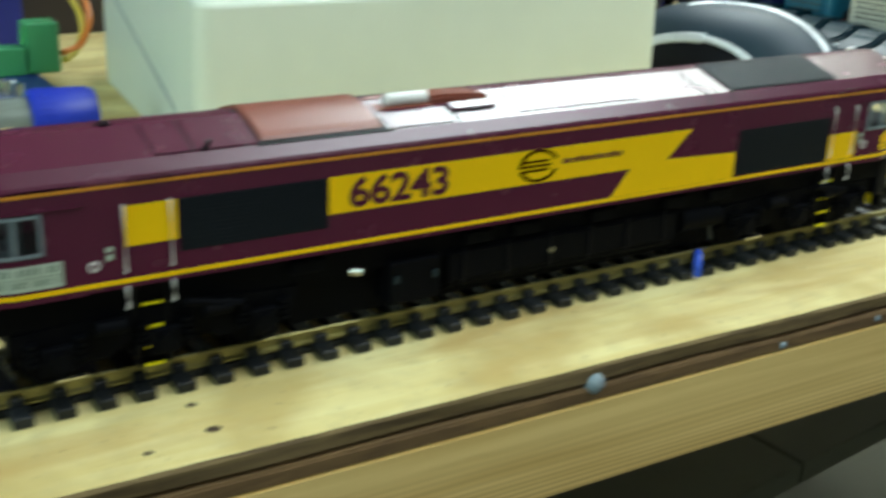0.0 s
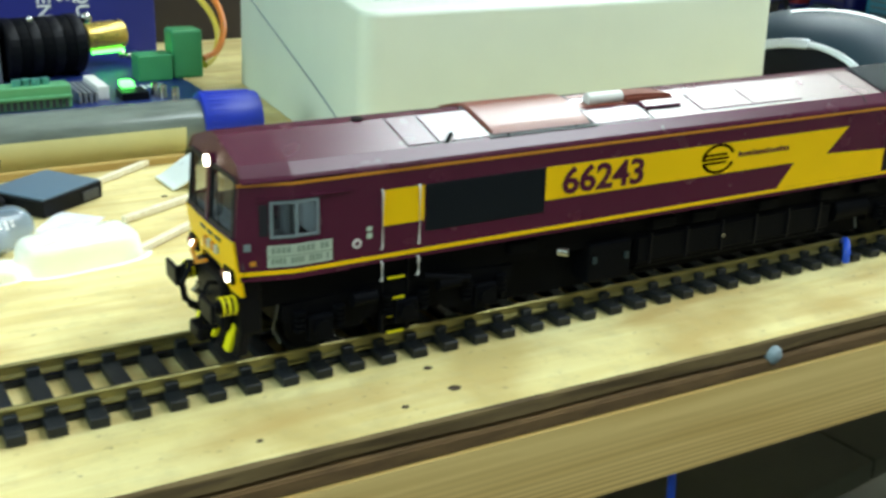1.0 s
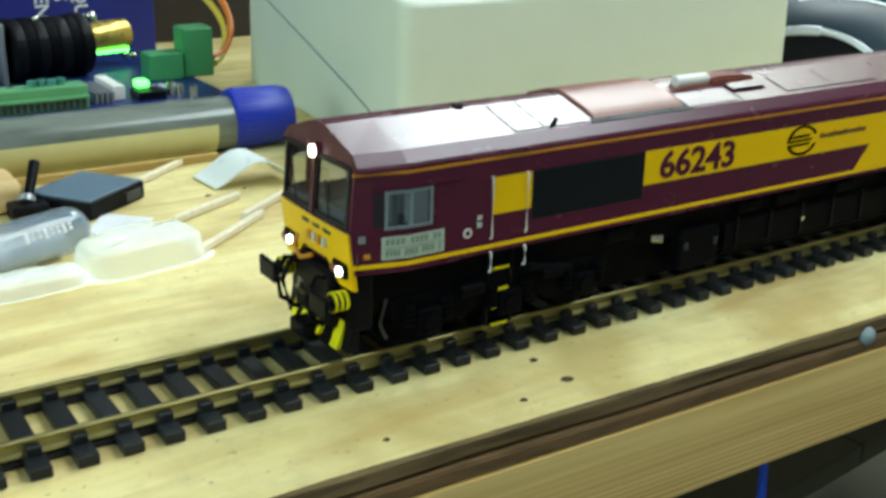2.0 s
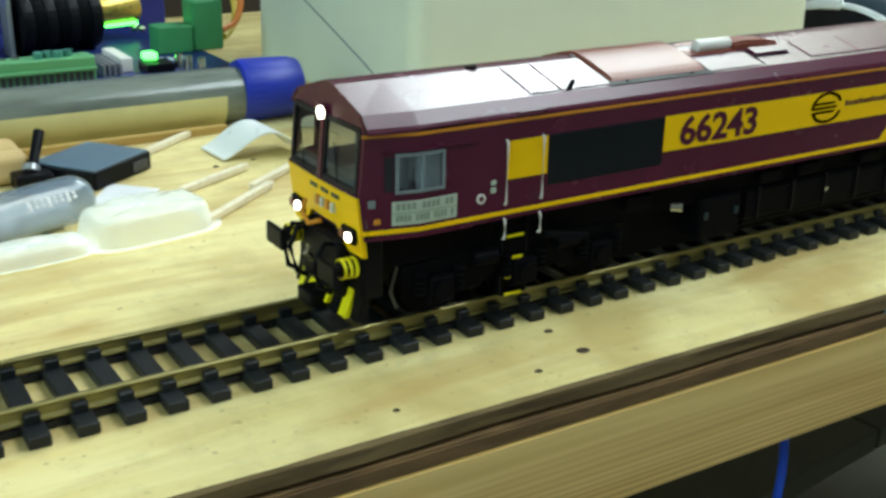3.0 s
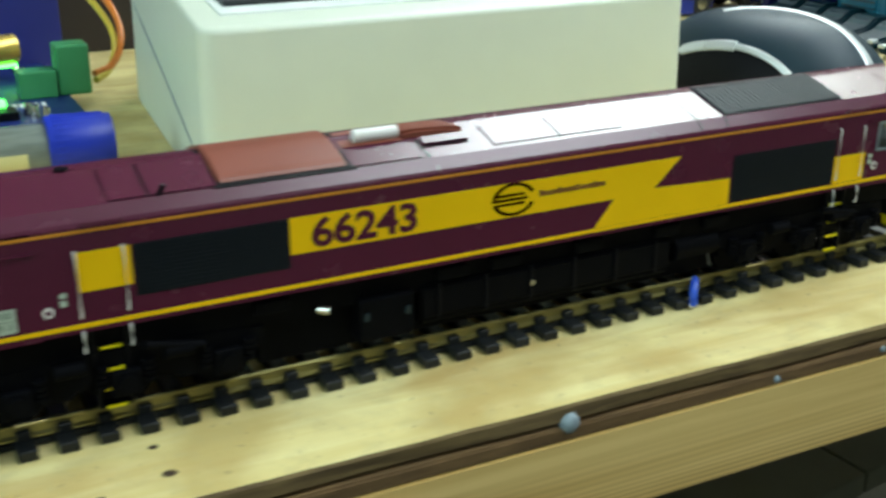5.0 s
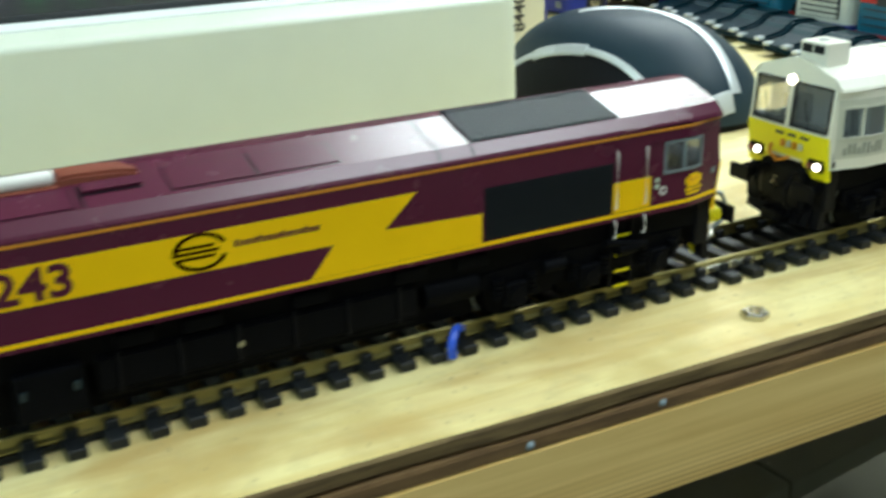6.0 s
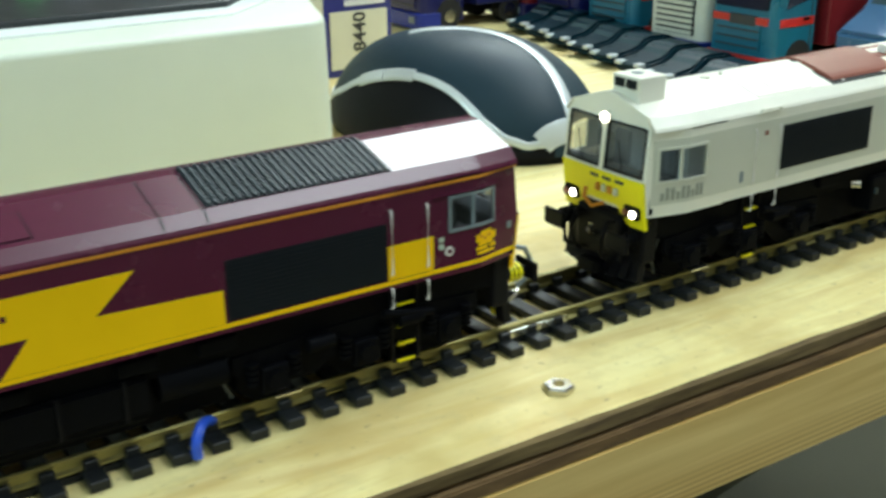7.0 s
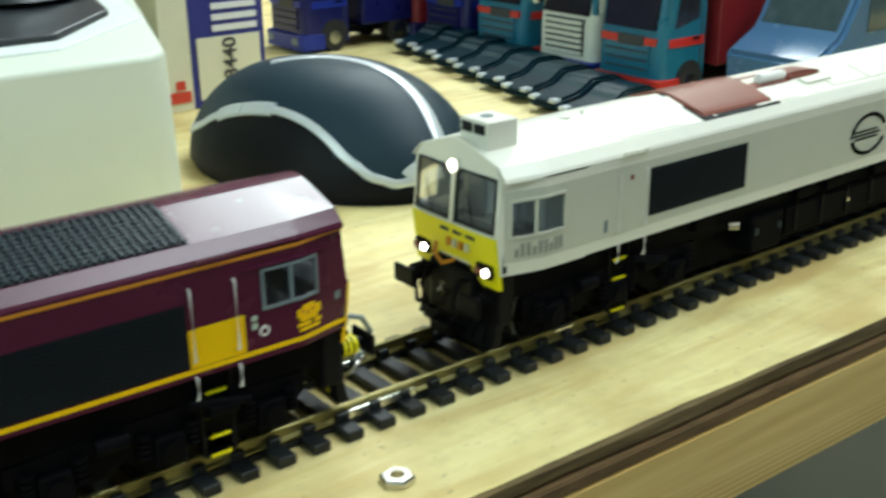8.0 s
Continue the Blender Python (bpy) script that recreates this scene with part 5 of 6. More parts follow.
def toy_truck(x, y, cab, bumper, trailer, label, bars=False):
    """A lorry cab facing -x, its front's middle at (x, y), with a box trailer behind."""
    w, z0 = 0.0205, 0.0060
    t = thing("toy_truck", (x, y, 0), label, "toy truck", "row of toy trucks")
    body = part("cab", rounded_cab(x, y, w, z0 - 0.001, z0 + 0.064, 0.030, 0.007), cab, t, smooth=True)
    part("windscreen", prism([(x - 0.0006, z0 + 0.0275), (x + 0.0046, z0 + 0.0500), (x + 0.0090, z0 + 0.0500), (x + 0.006, z0 + 0.0275)], "y", y - w + 0.0042, y + w - 0.0042, 0.0004), M_QUARTER, body, "dark windscreen")
    part("sun_visor", prism([(x + 0.001, z0 + 0.0500), (x + 0.008, z0 + 0.0530), (x + 0.009, z0 + 0.0550), (x + 0.001, z0 + 0.0520)], "y", y - w + 0.003, y + w - 0.003), bumper, body)
    part("side_window", prism([(x + 0.0085, z0 + 0.0280), (x + 0.0120, z0 + 0.0470), (x + 0.0250, z0 + 0.0470), (x + 0.0250, z0 + 0.0320)], "y", y - w - 0.0004, y - w + 0.001), M_QUARTER, body, "dark door window")
    part("door_gap", box(x + 0.0270, x + 0.0275, y - w - 0.0003, y - w + 0.001, z0 + 0.006, z0 + 0.052), M_PRINT, body)
    part("door_handle", box(x + 0.021, x + 0.0255, y - w - 0.0008, y - w, z0 + 0.022, z0 + 0.0232), M_BLACK, body)
    back = part("grille", box(x - 0.0010, x + 0.001, y - w * 0.66, y + w * 0.66, z0 + 0.0075, z0 + (0.0255 if bars else 0.0205)), M_PRINT if bars else cab, body, "slatted radiator grille")
    for k in range(6 if bars else 3):
        z = z0 + (0.0080 if bars else 0.0090) + k * (0.0030 if bars else 0.0040)
        part("grille_slat", box(x - 0.0020, x + 0.001, y - w * 0.64, y + w * 0.64, z, z + (0.0018 if bars else 0.0006)), cab if bars else M_PRINT, back)
    if not bars:
        part("badge_panel", box(x - 0.0012, x + 0.001, y - w * 0.50, y + w * 0.30, z0 + 0.0195, z0 + 0.0245, 0.0004), M_PRINT, body)
        part("front_stripe", box(x - 0.0008, x + 0.003, y + w * 0.30, y + w * 0.84, z0 + 0.0205, z0 + 0.0240), bumper, body)
        part("front_stripe", box(x - 0.0008, x + 0.003, y - w * 0.84, y - w * 0.50, z0 + 0.0205, z0 + 0.0240), bumper, body)
        part("side_stripe", box(x + 0.005, x + 0.029, y - w - 0.0004, y - w + 0.001, z0 + 0.0195, z0 + 0.0235), bumper, body)
    part("bumper", rounded_cab(x - 0.0030, y, w + 0.0006, z0 - 0.0040, z0 + 0.0050, 0.016, 0.0, 0.004), bumper, t, "coloured front bumper", smooth=True)
    for s in (-1, 1):
        part("headlamp", box(x - 0.0036, x - 0.0026, y + s * w * 0.66 - 0.003, y + s * w * 0.66 + 0.003, z0 - 0.0010, z0 + 0.0030, 0.0003), M_EXWHITE if bars else M_FRAMEGREY, t)
        part("mirror_arm", cyl((x + 0.006, y + s * w * 0.96, z0 + 0.044), (x + 0.002, y + s * (w + 0.0030), z0 + 0.043), 0.0005, 6), M_BLACK, t)
        part("mirror", box(x + 0.0008, x + 0.0030, y + s * (w + 0.0035) - 0.0016, y + s * (w + 0.0035) + 0.0016, z0 + 0.030, z0 + 0.044, 0.0006), cab, t)
        for dx in (0.020, 0.066, 0.118):
            wh = cyl((x + dx, y + s * (w + 0.0004), 0.0082), (x + dx, y + s * (w - 0.008), 0.0082), 0.0080, 22)
            part("wheel", wh, M_TYRE, t, smooth=True)
            part("wheel_hub", cyl((x + dx, y + s * (w + 0.0008), 0.0082), (x + dx, y + s * (w - 0.001), 0.0082), 0.0040, 14), M_METAL, t)
    arch = [(x + 0.020 + 0.0096 * math.cos(math.pi * k / 10), 0.0090 + 0.0096 * math.sin(math.pi * k / 10)) for k in range(11)]
    part("wheel_arch", prism(arch, "y", y - w - 0.0002, y - w + 0.003), M_TYRE, body)
    part("chassis", box(x + 0.010, x + 0.150, y - 0.010, y + 0.010, 0.0075, 0.0125), M_BLACK, t)
    part("trailer_box", box(x + 0.040, x + 0.160, y - w - 0.001, y + w + 0.001, 0.0130, 0.080, 0.001), trailer, t)
    return t


toy_truck(0.5480, 0.1880, M_TEAL, M_BUMPRED, M_TRUCKRED, "teal toy truck with red bumper parked in a row")
toy_truck(0.5560, 0.2390, M_TRUCKWHITE, M_BUMPBLUE, M_TRUCKBLUE, "white toy truck with blue bumper parked in a row", True)
toy_truck(0.5580, 0.2930, M_TEAL, M_BUMPRED, M_TRUCKBLUE, "teal toy truck with red bumper parked in a row")
toy_truck(0.5620, 0.3460, M_TRUCKBLUE, M_BUMPBLUE, M_TRUCKRED, "dark blue toy truck parked in a row")
toy_truck(0.5660, 0.3990, M_TRUCKRED, M_TRUCKBLUE, M_TRUCKRED, "dark red toy truck parked in a row")
toy_truck(0.4900, 0.4050, M_TRUCKBLUE, M_BUMPBLUE, M_TRUCKBLUE, "dark blue toy truck parked behind the mouse")


def toy_car(x, y):
    """A low dark teal car facing -x."""
    c = thing("toy_car", (x, y, 0), "glossy dark teal toy car parked before the trucks", "toy car", "row of toy cars")
    prof = [(x, 0.0025), (x - 0.001, 0.0055), (x + 0.003, 0.0078), (x + 0.016, 0.0098), (x + 0.023, 0.0145), (x + 0.038, 0.0145), (x + 0.047, 0.0100), (x + 0.050, 0.0025)]
    b = part("car_body", prism(prof, "y", y - 0.0094, y + 0.0094, 0.0014), M_TEALDARK, c, smooth=True)
    part("car_windscreen", prism([(x + 0.0165, 0.0102), (x + 0.0228, 0.0143), (x + 0.0235, 0.0138), (x + 0.0175, 0.0098)], "y", y - 0.0078, y + 0.0078), M_GLASSDARK, b)
    for s in (-1, 1):
        part("car_headlight", box(x - 0.0006, x + 0.0040, y + s * 0.0066 - 0.0020, y + s * 0.0066 + 0.0020, 0.0058, 0.0078, 0.0005), M_SILVER, b)
        for dx in (0.010, 0.040):
            part("car_wheel", cyl((x + dx, y + s * 0.0098, 0.0036), (x + dx, y + s * 0.0062, 0.0036), 0.0035, 16), M_TYRE, c, smooth=True)


for k in range(8):
    toy_car(0.4890 + 0.0062 * k, 0.1640 + 0.0262 * k)


def toy_bus():
    x, y0, y1 = 0.5780, 0.1060, 0.1540
    t = thing("toy_bus", (0.68, 0.13, 0), "steel blue toy van parked beside the trucks", "toy van")
    prof = [(x, 0.006), (x - 0.002, 0.024), (x + 0.018, 0.034), (x + 0.030, 0.054), (x + 0.045, 0.060), (x + 0.150, 0.060), (x + 0.150, 0.006)]
    b = part("van_body", prism(prof, "y", y0, y1, 0.002), M_STEELBLUE, t, smooth=True)
    part("van_windscreen", prism([(x + 0.0185, 0.0355), (x + 0.0290, 0.0530), (x + 0.0310, 0.0520), (x + 0.0205, 0.0350)], "y", y0 + 0.004, y1 - 0.004), M_GLASSDARK, b)
    part("van_bumper", box(x - 0.004, x + 0.004, y0 - 0.001, y1 + 0.001, 0.004, 0.011, 0.001), M_BUMPBLUE, t)
    for k in range(4):
        part("van_window", box(x + 0.036 + k * 0.027, x + 0.058 + k * 0.027, y0 - 0.0005, y0 + 0.001, 0.034, 0.051, 0.0004), M_GLASSDARK, b)
    part("van_stripe", box(x + 0.004, x + 0.149, y0 - 0.0005, y0 + 0.001, 0.022, 0.027), M_TRUCKWHITE, b)
    for dx in (0.026, 0.120):
        for yy, s in ((y0, -1), (y1, 1)):
            part("van_wheel", cyl((x + dx, yy + s * 0.0002, 0.0085), (x + dx, yy - s * 0.008, 0.0085), 0.0084, 22), M_TYRE, t, smooth=True)


toy_bus()

# ---- electronics on the other side ----
M_PCB = mat("blue_circuit_board", (0.010, 0.022, 0.13), 0.35, vary=0.25, scale=260)
M_TERMGREEN = mat("green_terminal", (0.045, 0.26, 0.10), 0.4, vary=0.08)
M_TERMPALE = mat("pale_green_terminal", (0.12, 0.36, 0.16), 0.4, vary=0.1)
M_CAPBLUE = mat("blue_cap", (0.008, 0.030, 0.42), 0.4, vary=0.06)
M_SCREWTEAL = mat("teal_screw", (0.10, 0.34, 0.28), 0.3, metal=0.4, vary=0.15)
M_GOLD = mat("gold_sleeve", (0.62, 0.44, 0.10), 0.28, metal=0.7)
M_HEATSINK = mat("heatsink_grey", (0.38, 0.40, 0.42), 0.35, metal=0.6)
M_GREENLED = glow("green_led", (0.10, 1.0, 0.12), 5.0)


def circuit_board():
    p = thing("circuit_board", (0.02, 0.30, 0), "blue circuit board with green terminals and black coil", "circuit board")
    bd = part("board", box(-0.085, 0.0820, 0.2530, 0.3820, 0.0050, 0.0066), M_PCB, p)
    for x, y in ((-0.080, 0.258), (0.077, 0.258), (-0.080, 0.376), (0.077, 0.376)):
        part("standoff", cyl((x, y, 0), (x, y, 0.005), 0.0022), M_METAL, bd)
    long = part("terminal_strip", box(-0.050, 0.0225, 0.2610, 0.2720, 0.0066, 0.0160, 0.0004), M_TERMPALE, p, "long pale green terminal strip")
    part("terminal_ledge", box(-0.050, 0.0225, 0.2590, 0.2612, 0.0112, 0.0124, 0.0003), M_TERMPALE, long)
    for k in range(28):
        part("terminal_slot", box(-0.0490 + k * 0.00254, -0.0476 + k * 0.00254, 0.2605, 0.2612, 0.0072, 0.0104), M_PRINT, long)
    for k in range(9):
        part("terminal_screw", cyl((-0.046 + k * 0.005, 0.2680, 0.0160), (-0.046 + k * 0.005, 0.2680, 0.0168), 0.0015, 10), M_METAL, long)
    coil = part("coil", cyl((0.0070, 0.3268, 0.0204), (0.0420, 0.3325, 0.0204), 0.0128, 34), M_BLACK, p, "large black wound coil", smooth=True)
    for k, r in enumerate((0.0138, 0.0135, 0.0136, 0.0135, 0.0136, 0.0135, 0.0139)):
        x = 0.0065 + k * 0.0050
        part("coil_winding", bevelled(cyl((x, 0.3266 + (x - 0.0065) * 0.165, 0.0204), (x + 0.0048, 0.3274 + (x - 0.0065) * 0.165, 0.0204), r, 28), 0.0002, 2), M_FRAMEDARK if k % 2 else M_BLACK, coil, smooth=True)
    gold = part("gold_sleeve", bevelled(cyl((0.0470, 0.3446, 0.0205), (0.0668, 0.3500, 0.0205), 0.0072, 26), 0.0005, 2), M_GOLD, p, "shiny gold connector sleeve", smooth=True)
    part("sleeve_light", prism([(0.0500, 0.3395), (0.0665, 0.3440), (0.0665, 0.3460), (0.0500, 0.3415)], "z", 0.0132, 0.0146), M_GREENLED, gold, "green lit strip")
    part("capacitor", bevelled(cyl((-0.0040, 0.3360, 0.0066), (-0.0040, 0.3360, 0.0290), 0.0052, 24), 0.0006, 2), M_CAPBLUE, p, "round blue capacitor", smooth=True)
    for x, y, z, r in ((0.0470, 0.3350, 0.0315, 0.0030), (0.0200, 0.3250, 0.0335, 0.0018), (0.0660, 0.3480, 0.0110, 0.0022), (0.0690, 0.3460, 0.0105, 0.0018)):
        blob_bm = bmesh.new()
        bmesh.ops.create_icosphere(blob_bm, subdivisions=2, radius=r)
        bmesh.ops.translate(blob_bm, verts=blob_bm.verts, vec=(x, y, z))
        part("solder_bead", blob_bm, M_METAL, p, smooth=True)
    part("clamp", box(0.0030, 0.0050, 0.3180, 0.3330, 0.0066, 0.0330, 0.0005), M_HEATSINK, p, "metal coil clamp")
    for x, y, h in ((-0.0120, 0.3240, 0.0200), (-0.0160, 0.3300, 0.0240), (-0.0100, 0.3160, 0.0150)):
        post = cyl((x, y, 0.0066), (x, y, h), 0.0016, 12)
        cyl((x, y, h), (x, y, h + 0.0022), 0.0028, 14, bm=post)
        part("screw_post", post, M_METAL, p, "bright metal screw post", smooth=True)
    for k in range(6):
        part("connector_pin", box(-0.0310 + k * 0.0030, -0.0300 + k * 0.0030, 0.3120, 0.3130, 0.0066, 0.0180), M_METAL, p)
    part("connector_body", box(-0.0330, -0.0130, 0.3100, 0.3150, 0.0066, 0.0120, 0.0004), M_BLACK, p)
    for k in range(10):
        part("solder_pad", cyl((-0.040 + k * 0.0085, 0.3000 + 0.004 * (k % 3), 0.0066), (-0.040 + k * 0.0085, 0.3000 + 0.004 * (k % 3), 0.0074), 0.0014, 10), M_METAL if k % 2 else M_TERMPALE, p)
    for k in range(4):
        part("screw_head", cyl((0.0020 + k * 0.0038, 0.2660 + 0.001 * (k % 2), 0.0160), (0.0020 + k * 0.0038, 0.2660 + 0.001 * (k % 2), 0.0185), 0.0019, 12), M_SCREWTEAL, p, smooth=True)
    part("terminal_low", box(0.0610, 0.0770, 0.3000, 0.3120, 0.0066, 0.0185, 0.0006), M_TERMGREEN, p)
    part("terminal_tall", box(0.0775, 0.0920, 0.3010, 0.3140, 0.0066, 0.0290, 0.0012), M_TERMGREEN, p, "tall green plug-in terminal block")
    part("heatsink", box(0.0350, 0.0400, 0.2700, 0.2960, 0.0066, 0.0125, 0.0004), M_EXWHITE, p, "pale metal bar component")
    for k in range(4):
        part("heatsink_fin", box(0.0265 + k * 0.0022, 0.0277 + k * 0.0022, 0.2660, 0.2920, 0.0066, 0.0110), M_HEATSINK, p)
    part("microchip", box(0.0440, 0.0555, 0.2640, 0.2760, 0.0066, 0.0100, 0.0003), M_BLACK, p)
    part("status_light", bevelled(box(0.0465, 0.0520, 0.2740, 0.2800, 0.0100, 0.0128), 0.0008, 2), M_GREENLED, p, "lit green status light")
    for x, y in ((0.0620, 0.2660), (0.0600, 0.2720), (0.0690, 0.3300), (0.0655, 0.2600)):
        part("metal_post", cyl((x, y, 0.0066), (x, y, 0.0120), 0.0019, 14, r2=0.0015), M_METAL, p)
    for k in range(6):
        part("resistor", cyl((0.000 + k * 0.004, 0.2860, 0.0085), (0.000 + k * 0.004, 0.2940, 0.0085), 0.0012, 10), M_TRUCKBLUE if k % 2 else M_SILVER, p)
    for k in range(5):
        part("trace_label", box(0.056 + k * 0.003, 0.0575 + k * 0.003, 0.2860, 0.2930, 0.0066, 0.0068), M_WHITEPRINT, p)


circuit_board()


def upright_box():
    b = thing("upright_box", (0.02, 0.39, 0), "dark blue printed carton standing on end", "box")
    c = part("carton", box(-0.110, 0.0945, 0.3860, 0.4300, 0.0002, 0.1500, 0.0008), M_BLUEBOX, b)
    for word, x, z, size in (("IQUE", 0.0540, 0.0408, 0.0094), ("NS", 0.0444, 0.0440, 0.0094), ("ISEN", 0.0350, 0.0430, 0.0094)):
        t = lettering(word, size, 0.0001, 1.0, 0.0002)
        bmesh.ops.rotate(t, verts=t.verts, cent=(0, 0, 0), matrix=Matrix.Rotation(radians(90), 3, "Y"))
        part("printed_word", moved(t, x, 0.3856, z), M_WHITEPRINT, c)


upright_box()
plain("dark_panel", box(-0.112, 0.372, 0.4340, 0.4400, 0.0002, 0.17, 0.0006), mat("dark_brown_board", (0.035, 0.024, 0.018), 0.7, vary=0.3, scale=40), None, "dark brown board standing behind the console", "board")


def cable(points, r, colour, name, label):
    fine = [Vector(p) for p in points]
    for _ in range(3):
        nxt = [fine[0]]
        for a, b in zip(fine, fine[1:]):
            nxt += [a * 0.75 + b * 0.25, a * 0.25 + b * 0.75]
        fine = nxt + [fine[-1]]
    return plain(name, pipe(fine, r, 8), colour, None, label, "cable", smooth=True)


M_WIREORANGE = mat("orange_wire", (0.72, 0.20, 0.02), 0.4)
M_WIREYELLOW = mat("yellow_wire", (0.70, 0.52, 0.06), 0.4)
M_WIREBLUE = mat("blue_wire", (0.02, 0.09, 0.62), 0.4)
M_WIREBLACK = mat("black_wire", (0.012, 0.012, 0.012), 0.45)
cable([(0.070, 0.400, 0.075), (0.100, 0.372, 0.056), (0.1120, 0.345, 0.040), (0.1140, 0.330, 0.026), (0.1060, 0.320, 0.014), (0.0955, 0.313, 0.013)], 0.0016, M_WIREORANGE, "cable", "orange wire looping into the green terminal")
cable([(0.072, 0.402, 0.068), (0.100, 0.374, 0.048), (0.1090, 0.345, 0.034), (0.1105, 0.330, 0.023), (0.1040, 0.319, 0.0125), (0.0955, 0.310, 0.0105)], 0.0016, M_WIREYELLOW, "cable", "yellow wire looping into the green terminal")
cable([(0.060, 0.436, 0.086), (0.105, 0.400, 0.062), (0.125, 0.372, 0.058), (0.140, 0.360, 0.090)], 0.0024, M_WIREBLACK, "cable", "black cable behind the console")
cable([(0.1872, 0.0004, 0.0012), (0.1868, 0.0004, 0.0042), (0.1888, 0.0024, 0.0066), (0.1915, 0.0056, 0.0060), (0.1935, 0.0074, 0.0040)], 0.0011, M_WIREBLUE, "cable", "short blue wire soldered to the rail")
cable([(0.1080, -0.018, -0.0320), (0.1095, -0.019, -0.0450), (0.1070, -0.020, -0.0620), (0.1100, -0.018, -0.0900)], 0.0012, M_WIREBLUE, "cable", "blue wire hanging under the baseboard")

# glue tube lying down
M_TUBE = mat("grey_glue_tube", (0.17, 0.195, 0.17), 0.22, vary=0.75, scale=90, stretch=(0.5, 2.5, 2.5), coat=0.3, bump=0.12, bump_scale=400)
M_TUBELABEL = mat("cream_tube_label", (0.66, 0.60, 0.28), 0.5, vary=0.08)


def glue_tube():
    y, r = 0.2000, 0.0100
    t = thing("glue_tube", (0, y, 0), "grey glue tube with blue screw cap lying down", "tube")
    part("tube_body", cyl((-0.110, y + 0.001, r), (0.0560, y, r), r, 36), M_TUBE, t, smooth=True)
    lab = bmesh.new()
    rows = []
    for k in range(15):
        a = radians(168 + k * 7.0)
        rows.append([lab.verts.new((x, y + q * math.cos(a), r + q * math.sin(a))) for x in (-0.108, 0.0480) for q in (r + 0.0003, r + 0.0006)])
    for a, b in zip(rows, rows[1:]):
        for i, j in ((0, 1), (1, 3), (3, 2), (2, 0)):
            lab.faces.new((a[i], a[j], b[j], b[i]))
    lab.faces.new((rows[0][0], rows[0][1], rows[0][3], rows[0][2]))
    lab.faces.new((rows[-1][2], rows[-1][3], rows[-1][1], rows[-1][0]))
    part("tube_label", lab, M_TUBELABEL, t, "yellowish paper label", smooth=True)
    part("tube_neck", cyl((0.0560, y, r), (0.0600, y, r), 0.0085, 30), M_FRAMEGREY, t, smooth=True)
    cap = part("cap", bevelled(cyl((0.0560, y, 0.0112), (0.0790, y - 0.001, 0.0112), 0.0112, 40, r2=0.0104), 0.0007, 2), M_CAPBLUE, t, "ribbed blue plastic cap", smooth=True)
    for k in range(32):
        a = 2 * math.pi * k / 32
        part("cap_rib", cyl((0.0580, y + 0.0112 * math.cos(a), 0.0112 + 0.0112 * math.sin(a)), (0.0765, y + 0.0105 * math.cos(a), 0.0112 + 0.0105 * math.sin(a)), 0.0003, 6), M_CAPBLUE, cap)


glue_tube()
plain("wood_strip", box(-0.16, 0.046, 0.1855, 0.1885, 0.0001, 0.0028, 0.0003), wood("strip_wood", (0.62, 0.44, 0.15), (0.45, 0.28, 0.08)), None, "yellow wooden strip lying along the tube", "wood strip")

# wooden sticks
M_STICK = wood("stick_wood", (0.88, 0.82, 0.64), (0.76, 0.66, 0.46), along=(14, 14, 14), scale=40)


def stick(a, b):
    a, b = Vector((*a, 0.0013)), Vector((*b, 0.0013))
    d = (b - a).normalized()
    s = Vector((-d.y, d.x, 0)) * 0.0011
    bm = bmesh.new()
    rows = [[bm.verts.new(p + s * i + Vector((0, 0, 0.0011 * j))) for i, j in ((-1, -1), (1, -1), (1, 1), (-1, 1))] for p in (a, b)]
    bm.faces.new(rows[0][::-1])
    bm.faces.new(rows[1])
    for k in range(4):
        bm.faces.new((rows[0][k], rows[0][(k + 1) % 4], rows[1][(k + 1) % 4], rows[1][k]))
    bmesh.ops.recalc_face_normals(bm, faces=bm.faces)
    bevelled(bm, 0.0004, 2)
    return plain("wooden_stick", bm, M_STICK, None, "short pale square wooden stick on the board", "stick", "wooden sticks")


stick((0.0095, 0.1690), (0.0355, 0.1895))
stick((0.0070, 0.1258), (0.0336, 0.1402))
stick((0.0008, 0.0950), (0.0324, 0.1192))
stick((0.0262, 0.1192), (0.0500, 0.1368))


def dark_case():
    c = thing("plastic_case", (-0.010, 0.157, 0), "flat dark grey plastic case lying on the board", "case")
    m = Matrix.Translation((-0.0100, 0.1572, 0)) @ Matrix.Rotation(radians(36), 4, "Z")
    bm = box(-0.0137, 0.0137, -0.0120, 0.0120, 0.0002, 0.0058, 0.0006)
    bmesh.ops.transform(bm, matrix=m, verts=bm.verts)
    part("case_body", bm, M_BLACK, c)
    bm = box(-0.0130, 0.0130, -0.0114, 0.0114, 0.0056, 0.0064, 0.0003)
    bmesh.ops.transform(bm, matrix=m, verts=bm.verts)
    part("case_lid", bm, mat("slate_plastic", (0.105, 0.165, 0.225), 0.45, vary=0.1), c, "slate-blue lid")
    bm = box(0.0040, 0.0115, -0.0124, -0.0118, 0.0010, 0.0042, 0.0002)
    bmesh.ops.transform(bm, matrix=m, verts=bm.verts)
    part("case_slot", bm, M_PRINT, c)


dark_case()


